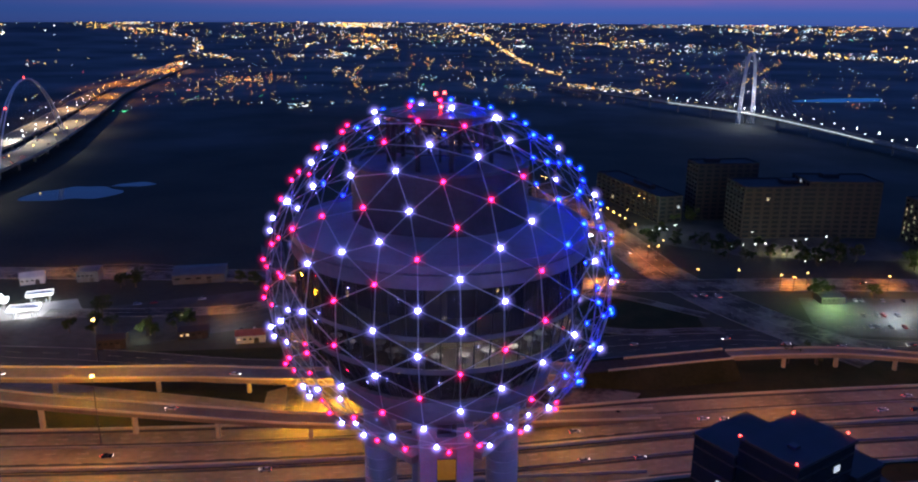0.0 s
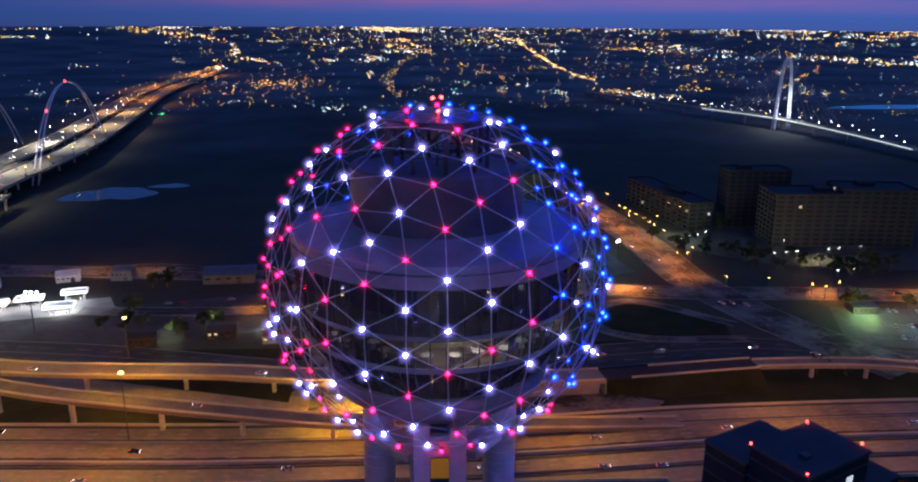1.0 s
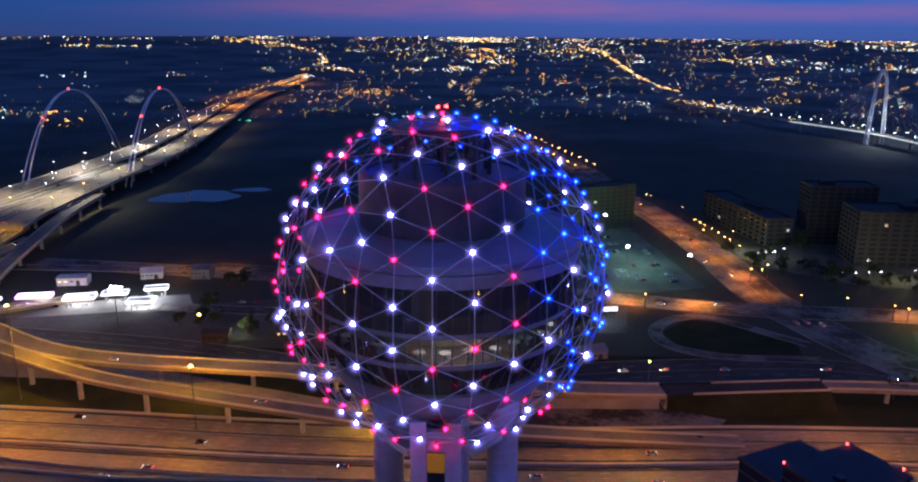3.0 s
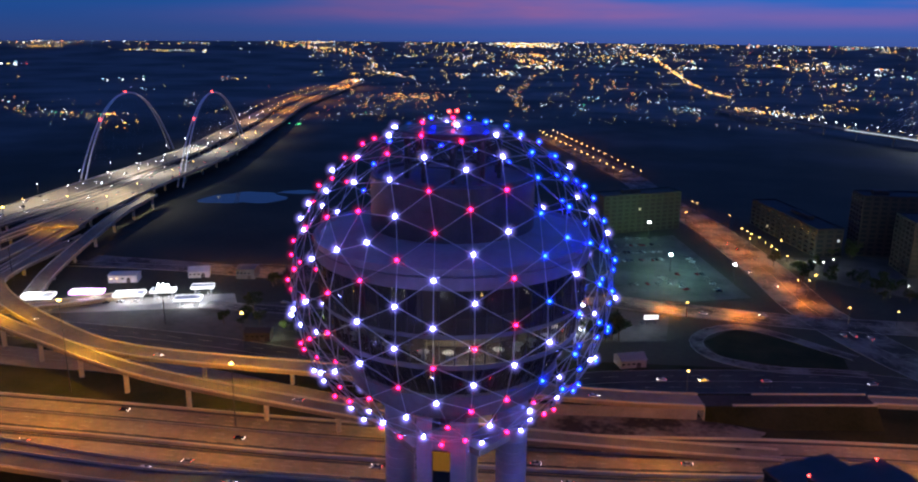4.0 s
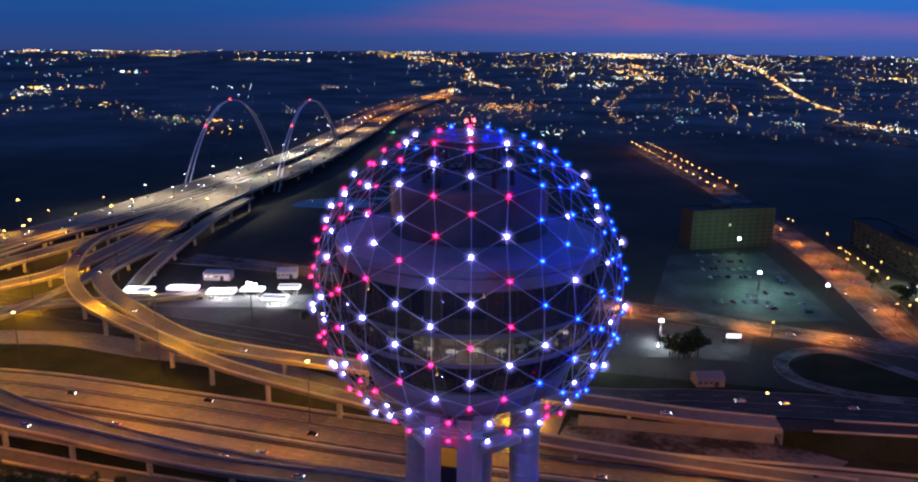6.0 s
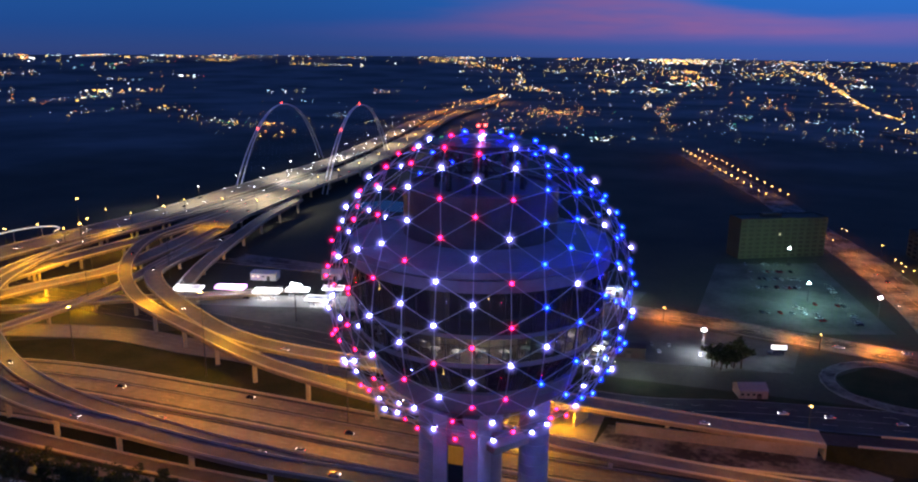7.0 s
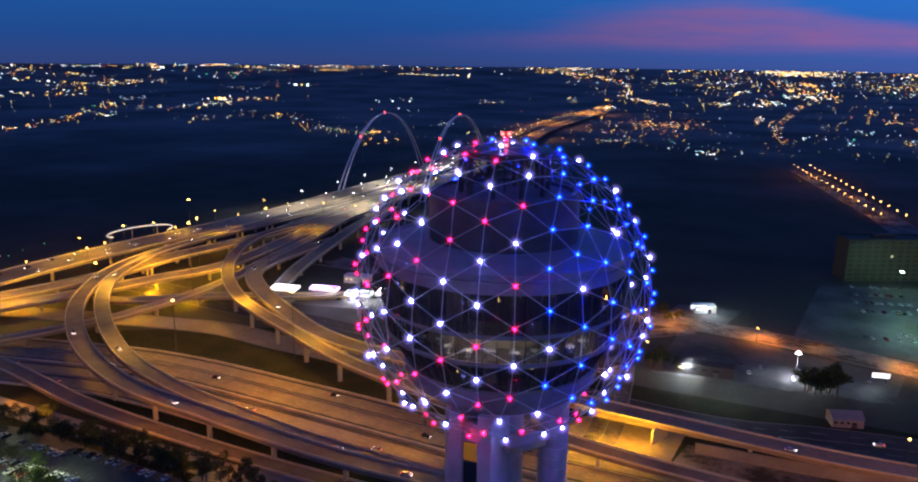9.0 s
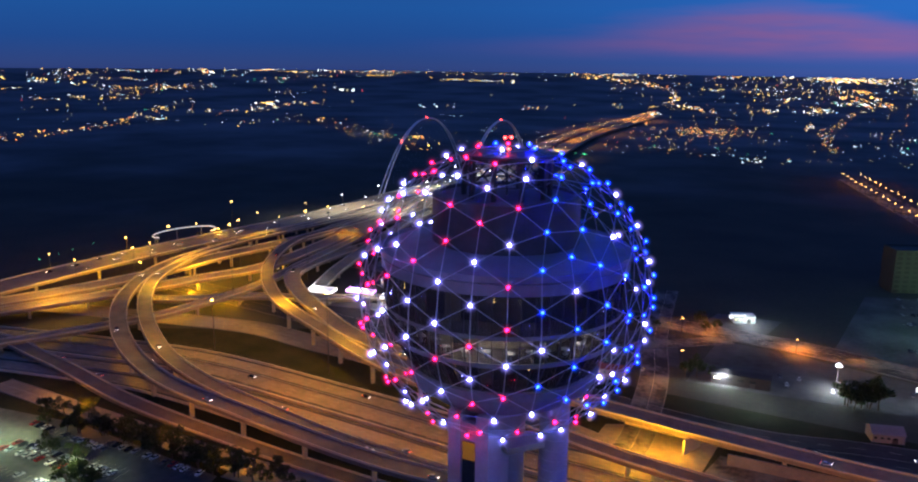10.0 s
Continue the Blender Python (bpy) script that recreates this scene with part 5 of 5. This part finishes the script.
for x, y, w, c in ((-264, 322, 5e3, WHITE), (-146, 309, 3e3, WHITE), (-173, 307, 3e3, (0.95, 1.0, 0.7)), (-190, 288, 2.5e3, (0.9, 1.0, 0.6)), (195, 372, 22e3, (0.55, 1.0, 0.35)), (225, 360, 20e3, WHITE), (252, 372, 18e3, (1.0, 0.8, 0.6)), (-24, 345, 3e3, WHITE), (-78, 326, 2e3, WHITE), (108, 530, 14e3, (0.9, 1.0, 0.6)), (200, 480, 18e3, (1.0, 0.9, 0.5)), (280, 455, 24e3, (1.0, 0.95, 0.5))):
    sodium(x, y, 7, w, c)


def shed(at, size, rz, label, wall=SHED, roof=None, ridge=1.6, name="warehouse", lit=0):
    """A gabled building with door and windows."""
    sx, sy, h = size
    th = thing(name, (*at, 0), label, "building", rz=rz)
    box("wall", (0, 0, h / 2), (sx, sy, h), wall, th)
    o = 0.4
    v = [(-sx / 2 - o, -sy / 2 - o, h), (sx / 2 + o, -sy / 2 - o, h), (sx / 2 + o, sy / 2 + o, h), (-sx / 2 - o, sy / 2 + o, h), (-sx / 2 - o, 0, h + ridge), (sx / 2 + o, 0, h + ridge)]
    v2 = [(x, y, z + 0.25) for x, y, z in v]
    f = [(0, 1, 5, 4), (2, 3, 4, 5), (0, 4, 3), (1, 2, 5), (3, 2, 1, 0)]
    put("roof", mesh_from("roof", v2, f, roof or wall), th)
    box("door", (sx * 0.2, -sy / 2 - 0.05, 1.3), (2.6, 0.1, 2.6), DARK_METAL, th)
    for k in range(4):
        u = -sx * 0.4 + sx * 0.2 * k
        box("window", (u, -sy / 2 - 0.05, h * 0.6), (sx * 0.1, 0.1, 1.0), LIT[0] if k < lit else CAR_GLASS, th)
    return th


shed((-196, 388), (32, 20, 6), 15, "long grey warehouse with a gabled roof", SHED_D)
shed((-266, 380), (13, 12, 7), 14, "grey boxy building in a dark yard", SHED_D, ridge=0.6)
shed((-163, 298), (15, 11, 4.5), 18, "small restaurant with two lit windows", BRICK_D, ridge=1.0, name="restaurant", lit=2)
shed((-131, 295), (15, 9, 4), 16, "shop with a rust-red roof and a lit white canopy", SHED, ROOF_RED, 2.0, "shop", 1)
shed((-199, 281), (14, 9, 5), 16, "brown single-storey shop with a low roof", BRICK_D, name="shop")
shed((-299, 371), (14, 10, 4.5), 28, "pale gabled house behind the filling stations", SHED, name="house", ridge=2.4)
shed((3, 308), (14, 10, 4), 28, "small pale house with a gabled roof", CONCRETE_D, CONCRETE_D, 2.6, "house")
shed((-71, 329), (30, 11, 6), 17, "dark low shop building with a lit sign", BRICK_D, ridge=0.8, name="shop", lit=1)
shed((-106, 434), (14, 9, 4.5), 35, "brightly lit white kiosk", SHED, ridge=0.5, name="kiosk", lit=3)
shed((197, 384), (15, 10, 4), 8, "dark kiosk on a green-lit forecourt", DARK_METAL, ridge=0.6, name="kiosk")
shed((-341, 346), (19, 10, 5), 22, "low shop with a violet-lit fascia", SHED, ridge=0.6, name="shop", lit=2)


def canopy(at, size, rz, label, fascia=SCREEN_W):
    """A filling-station canopy: flat roof, lit fascia and soffit, four posts, pumps."""
    sx, sy = size
    th = thing("filling_station", (*at, 0), label, "filling station", rz=rz)
    box("canopy_roof", (0, 0, 5.9), (sx, sy, 0.7), STEEL_W, th)
    for s in (-1, 1):
        box("fascia", (0, s * (sy / 2 + 0.08), 5.8), (sx + 0.3, 0.12, 1.6), fascia, th)
        box("fascia", (s * (sx / 2 + 0.08), 0, 5.8), (0.12, sy, 1.6), fascia, th)
    box("soffit_light", (0, 0, 5.48), (sx * 0.85, sy * 0.7, 0.12), CANOPY_LIT, th)
    for x in (-sx * 0.35, sx * 0.35):
        for y in (-sy * 0.3, sy * 0.3):
            box("post", (x, y, 2.7), (0.4, 0.4, 5.4), SHED, th)
        box("fuel_pump", (x * 0.6, 0, 0.9), (0.8, 0.5, 1.6), SHED, th, 0.06)
    return th


canopy((-359, 289), (18, 10), 22, "brightly lit white filling-station canopy")
canopy((-336, 305), (20, 7), 22, "brightly lit narrow white canopy", SCREEN_P)
canopy((-308, 310), (18, 9), 24, "brightly lit white filling-station canopy")
canopy((-292, 322), (15, 7), 24, "brightly lit white filling-station canopy")
canopy((-273, 337), (14, 7), 26, "brightly lit white filling-station canopy")
canopy((-268, 314), (16, 8), 22, "brightly lit white filling-station canopy")


def billboard(at, rz, w, h, z, label):
    th = thing("billboard", (*at, 0), label, "sign", rz=rz)
    box("panel", (0, 0, z + h / 2), (w, 0.4, h), DARK_METAL, th)
    box("lit_face", (0, -0.23, z + h / 2), (w - 0.4, 0.06, h - 0.4), SCREEN_W, th)
    for x in (-w * 0.3, w * 0.3):
        box("post", (x, 0, z / 2), (0.4, 0.4, z), DARK_METAL, th)
    for x in (-w * 0.25, w * 0.05, w * 0.3):
        box("bar", (x, -0.275, z + h * 0.5), (w * 0.13, 0.02, h * 0.28), DARK_METAL, th)
    return th


billboard((10, 371), 22, 9, 3, 3, "white lit sign board with unreadable lettering")
billboard((-79, 322), 17, 8, 3, 2, "white lit sign board with unreadable lettering")
billboard((-108, 429), 35, 11, 2.6, 3, "white lit sign board with unreadable lettering")


def light_mast(at):
    th = thing("sports_light_mast", (*at, 0), "tall mast with a cluster of cool floodlights", "light mast")
    bm = bmesh.new()
    bmesh.ops.create_cone(bm, segments=10, radius1=0.4, radius2=0.2, depth=24, cap_ends=True, matrix=Matrix.Translation((0, 0, 12)))
    part("pole", bm, DARK_METAL, th)
    for k in range(9):
        x, z = (-3.2, 0, 3.2)[k % 3] + 0.8 * (k // 3), 21 + 1.9 * (k // 3)
        box("floodlight", (x, -0.4, z), (1.3, 0.5, 1.0), COOL, th, 0.1)
        box("bracket", (x, 0, z), (0.2, 0.6, 0.2), DARK_METAL, th)
    box("crossbar", (0.6, 0.2, 21), (9, 0.2, 0.2), DARK_METAL, th)
    box("crossbar", (0.9, 0.2, 24.5), (9, 0.2, 0.2), DARK_METAL, th)


light_mast((-263, 284))


# underpass walls below the wide overpass
def underpass():
    th = thing("underpass", (-84, 232, 0), "yellow-lit concrete underpass below the overpass", "underpass", kind="structure")
    for x, y, rz, w in ((22, 7, 80, 13),):
        box("abutment", (0, 0, 3.6), (w, 1.0, 7.2), CONCRETE, th, m=pose(x, y, 0, 0, 0, rz))
    box("retaining_wall", (0, 0, 2.6), (84, 0.7, 5.2), CONCRETE_D, th, m=pose(80, 14.2, 0, 0, 0, 13))
    box("retaining_wall", (0, 0, 1.6), (34, 0.8, 3.2), CONCRETE, th, m=pose(4, 14.5, 0, 0, 0, 8))
    return th


underpass()


# ------------------------------------------------------------------ vehicles
def make_car(paint, label, lights=False):
    th = thing("car", (0, 0, 0), label, "car", "cars")
    bm = bmesh.new()
    prof = [(-2.2, 0.35), (-2.25, 0.75), (-1.9, 0.95), (1.0, 1.0), (2.05, 0.85), (2.25, 0.6), (2.2, 0.35)]
    vs = [[bm.verts.new((x, s * 0.9, z)) for x, z in prof] for s in (-1, 1)]
    bm.faces.new(vs[0][::-1])
    bm.faces.new(vs[1])
    for i in range(len(prof)):
        j = (i + 1) % len(prof)
        bm.faces.new((vs[0][i], vs[0][j], vs[1][j], vs[1][i]))
    bmesh.ops.recalc_face_normals(bm, faces=bm.faces)
    part("body", bm, paint, th)
    bm = bmesh.new()
    prof = [(-1.75, 0.97), (-1.2, 1.42), (0.25, 1.45), (1.05, 0.99)]
    vs = [[bm.verts.new((x, s * (0.82 if z < 1.2 else 0.64), z)) for x, z in prof] for s in (-1, 1)]
    bm.faces.new(vs[0][::-1])
    bm.faces.new(vs[1])
    for i in range(4):
        j = (i + 1) % 4
        bm.faces.new((vs[0][i], vs[0][j], vs[1][j], vs[1][i]))
    bmesh.ops.recalc_face_normals(bm, faces=bm.faces)
    part("cabin_glass", bm, CAR_GLASS, th)
    put("roof_panel", mesh_from("roof_panel", box_vf(-0.48, 0, 1.465, 1.5, 1.26, 0.05), BOXF, paint), th)
    for x in (-1.4, 1.4):
        for y in (-0.82, 0.82):
            bm = bmesh.new()
            bmesh.ops.create_cone(bm, segments=10, radius1=0.33, radius2=0.33, depth=0.24, cap_ends=True, matrix=pose(x, y, 0.33, 90))
            part("wheel", bm, RUBBER, th)
    for s in (-1, 1):
        put("headlight", mesh_from("headlight", box_vf(2.2, s * 0.62, 0.68, 0.12, 0.36, 0.2), BOXF, HEAD if lights else CAR_GLASS), th)
        put("tail_light", mesh_from("tail_light", box_vf(-2.24, s * 0.62, 0.74, 0.08, 0.34, 0.18), BOXF, TAIL if lights else ROOF_RED), th)
    return th


def park_cars():
    rnd = random.Random(21)
    protos = []
    for m, nm in zip(CAR_PAINT, ("white", "silver", "black", "red", "grey")):
        protos.append(make_car(m, "parked %s saloon car on the asphalt" % nm))
    spots = []

    def row(x0, y0, x1, y1, n, head, fill=0.75):
        for k in range(n):
            if rnd.random() < fill:
                t = k / max(1, n - 1)
                spots.append((x0 + (x1 - x0) * t + rnd.gauss(0, 0.2), y0 + (y1 - y0) * t + rnd.gauss(0, 0.2), head + rnd.gauss(0, 3) + rnd.choice((0, 180))))

    row(-34, 560, 0, 577, 12, 120, 0.45)
    row(-28, 540, 6, 556, 12, 120, 0.4)
    row(-25, 520, 8, 534, 12, 120, 0.55)
    row(-20, 498, 12, 512, 12, 120, 0.3)
    row(-8, 505, 12, 514, 8, 120, 0.5)
    row(30, 520, 50, 446, 20, 20, 0.4)
    row(2, 470, 46, 484, 14, 120, 0.45)
    row(12, 465, 32, 440, 8, 35, 0.6)
    row(-15, 440, 25, 455, 12, 120, 0.35)
    row(200, 384, 262, 388, 16, 85, 0.4)
    row(200, 360, 250, 364, 14, 85, 0.5)
    row(190, 342, 238, 345, 14, 85, 0.35)
    row(-310, 66, -262, 74, 14, 100, 0.7)
    row(-300, 52, -240, 66, 18, 100, 0.85)
    row(-296, 47, -236, 61, 18, 100, 0.8)
    row(-268, 78, -212, 88, 16, 100, 0.75)
    row(-285, 36, -225, 52, 18, 100, 0.6)
    row(-62, 350, 10, 372, 16, 110, 0.5)
    row(-68, 338, -20, 350, 12, 110, 0.5)
    row(-240, 330, -180, 350, 8, 15, 0.4)
    row(-360, 285, -290, 318, 10, 20, 0.4)
    row(-140, 305, -120, 312, 4, 100, 0.7)
    used = set()
    for x, y, a in spots:
        k = rnd.choice((0, 0, 0, 1, 1, 2, 3, 4))
        if k not in used:
            used.add(k)
            protos[k].matrix_basis = pose(x, y, 0.12, 0, 0, a)
        else:
            copy_thing(protos[k], pose(x, y, 0.12, 0, 0, a))


def traffic():
    rnd = random.Random(8)
    protos = [make_car(m, "%s car driving with its headlamps on" % nm, True) for m, nm in zip(CAR_PAINT[:3], ("white", "silver", "black"))]
    used = set()

    def send(x, y, z, a):
        k = rnd.randrange(3)
        if k not in used:
            used.add(k)
            protos[k].matrix_basis = pose(x, y, z, 0, 0, a)
        else:
            copy_thing(protos[k], pose(x, y, z, 0, 0, a))

    for x, y, a in ((89, 229, 14), (58, 196, 14), (36, 192, 14), (150, 314, 0), (154, 305, 0), (160, 308, 0), (178, 313, 0), (200, 311, 180), (92, 291, 20), (169, 244, 15), (184, 246, 15), (20, 292, 205), (40, 298, 205), (-20, 272, 15), (-60, 262, 190), (70, 306, 25), (120, 318, 200), (117, 385, 112), (123, 386, 112), (131, 384, 112), (66, 560, 108), (58, 575, 108), (72, 500, 288), (88, 470, 288), (78, 535, 108), (40, 398, 4), (75, 405, 184), (230, 417, 4), (172, 300, 0), (215, 318, 180), (238, 308, 0)):
        send(x, y, 0.55 if y < 250 else 0.2, a)
    for line, off, step, dz, rev in ((FREEWAY_LINE, -8, 5, 0.52, 0), (FREEWAY_LINE, 9, 6, 0.52, 180), (FREEWAY_LINE, 22, 9, 0.52, 180), (FREEWAY_LINE, -23, 11, 0.52, 0), (RAMP_A, 1.5, 17, 0.02, 0), (RAMP_B, 1, 21, 0.02, 0), (RAMP_C, -1, 23, 0.02, 180), (RAMP_D, 2, 14, 0.02, 0),
                                     (BRIDGE_L, 6, 4, 0.02, 180), (BRIDGE_L, -6, 3, 0.02, 180), (BRIDGE_R, 8, 5, 0.02, 0), (BRIDGE_R, -7, 5, 0.02, 0)):
        S = sides(line)
        for i in range(rnd.randrange(2, 6), len(line) - 2, step):
            if rnd.random() < 0.3:
                continue
            q = line[i] + S[i] * (off + rnd.choice((-3.6, 0, 3.6)) * (1 if abs(off) > 3 else 0))
            if math.hypot(q.x, q.y) > 1300 or q.x > 320 or q.x < -620:
                continue
            d = line[i + 1] - line[i]
            send(q.x, q.y, q.z + dz, math.degrees(math.atan2(d.y, d.x)) + rev)


park_cars()
traffic()


# ------------------------------------------------------------------ trees
def make_tree(seed, h, label):
    rnd = random.Random(seed)
    th = thing("tree", (0, 0, 0), label, "tree", "trees")
    v, f = [], []
    tips = []

    def limb(a, b, r0, r1):
        d = (b - a).normalized()
        u = d.orthogonal().normalized()
        w = d.cross(u)
        k = len(v)
        for p, r in ((a, r0), (b, r1)):
            v.extend(tuple(p + r * (math.cos(2 * math.pi * i / 6) * u + math.sin(2 * math.pi * i / 6) * w)) for i in range(6))
        f.extend((k + i, k + (i + 1) % 6, k + 6 + (i + 1) % 6, k + 6 + i) for i in range(6))

    top = Vector((rnd.uniform(-0.3, 0.3), rnd.uniform(-0.3, 0.3), h * 0.5))
    limb(Vector((0, 0, -0.2)), top, 0.28, 0.16)
    for i in range(7):
        a = 6.28 * i / 7 + rnd.uniform(-0.3, 0.3)
        s = Vector((0, 0, h * rnd.uniform(0.28, 0.5)))
        e = s + Vector((math.cos(a) * h * rnd.uniform(0.18, 0.36), math.sin(a) * h * rnd.uniform(0.18, 0.36), h * rnd.uniform(0.12, 0.4)))
        limb(s, e, 0.12, 0.04)
        tips.append(e)
    tips.append(top + Vector((0, 0, h * 0.28)))
    put("trunk", mesh_from("trunk", v, f, BARK), th)
    lv, lf = [], []
    for e in tips:
        rr = h * rnd.uniform(0.13, 0.21)
        for _ in range(95):
            d = Vector((rnd.gauss(0, 1), rnd.gauss(0, 1), rnd.gauss(0, 0.8))).normalized() * rr * rnd.uniform(0.45, 1.05)
            c = e + d
            n = Vector((rnd.gauss(0, 1), rnd.gauss(0, 1), rnd.gauss(0.6, 1))).normalized()
            u = n.orthogonal().normalized() * rnd.uniform(0.22, 0.42)
            w = n.cross(u) * 0.7
            k = len(lv)
            lv += [tuple(c - u), tuple(c - w), tuple(c + u), tuple(c + w)]
            lf.append((k, k + 1, k + 2, k + 3))
    put("crown", mesh_from("crown", lv, lf, LEAF), th)
    return th


def plant():
    rnd = random.Random(5)
    protos = [make_tree(1, 8.0, "leafy dark tree at the edge of the paving"), make_tree(2, 10.0, "broad leafy tree in shadow"), make_tree(3, 6.5, "small round-headed street tree")]
    spots = []
    for k in range(34):
        t = k / 33
        spots.append((-290 + 92 * t + rnd.gauss(0, 2.5), 79 + 18 * t + rnd.gauss(0, 2.2)))
    for cx, cy, n, s in ((-305, 76, 7, 7), (-180, 102, 5, 5), (-172, 310, 3, 3), (-186, 294, 3, 2.5), (-14, 338, 9, 4), (-255, 55, 4, 10), (120, 505, 12, 14), (170, 478, 14, 16), (225, 470, 14, 18), (290, 455, 10, 14), (155, 295, 4, 5), (200, 395, 4, 10), (-90, 322, 4, 5), (-235, 50, 4, 8), (140, 560, 5, 8), (-120, 405, 3, 6), (-220, 300, 5, 12), (-230, 372, 5, 10), (-150, 378, 4, 8)):
        for _ in range(n):
            spots.append((cx + rnd.gauss(0, s), cy + rnd.gauss(0, s * 0.6)))
    for k, (x, y) in enumerate(spots):
        p = protos[k % 3]
        m = pose(x, y, 0, 0, 0, rnd.uniform(0, 360))
        if k < 3:
            p.matrix_basis = m
        else:
            c = copy_thing(p, m)
            s = rnd.uniform(0.9, 1.5) * (1.35 if abs(x + 14) < 25 and y < 360 else 1.0)
            c.scale = (s, s, s * rnd.uniform(0.9, 1.1))


plant()


# ------------------------------------------------------------------ the downtown blocks that the ball's glass mirrors
OFFICE = [glow("office_window_warm", (1.0, 0.85, 0.6), 3.5), glow("office_window_cool", (0.85, 0.95, 1.0), 3.5)]


def downtown():
    rnd = random.Random(77)
    for x, y, sx, sy, h in ((-160, -330, 40, 36, 190), (-60, -420, 46, 40, 230), (60, -300, 38, 34, 160), (170, -360, 44, 40, 210), (280, -250, 40, 40, 180), (360, -90, 40, 44, 150)):
        th = thing("skyscraper", (x, y, 0), "dark downtown skyscraper with scattered lit windows", "building", rz=rnd.uniform(-12, 12))
        box("wall", (0, 0, h / 2), (sx, sy, h), DARKGLASS, th)
        box("roof_plant", (0, 0, h + 2), (sx * 0.5, sy * 0.5, 4), DARK_METAL, th)
        wins = [[], []]
        for s in range(int(h / 4) - 2):
            for k in range(10):
                for face in (0, 1):
                    if rnd.random() < 0.2:
                        u = (k - 4.5) / 10
                        b = (u * sx, sy / 2 + 0.05, 5 + s * 4, sx * 0.07, 0.1, 2.0) if face == 0 else (-sx / 2 - 0.05, u * sy, 5 + s * 4, 0.1, sy * 0.07, 2.0)
                        wins[rnd.random() < 0.4].append(b)
        for w, mat in zip(wins, OFFICE):
            put("lit_windows", boxes_mesh("lit_windows", w, mat), th, kind="stuff")


downtown()
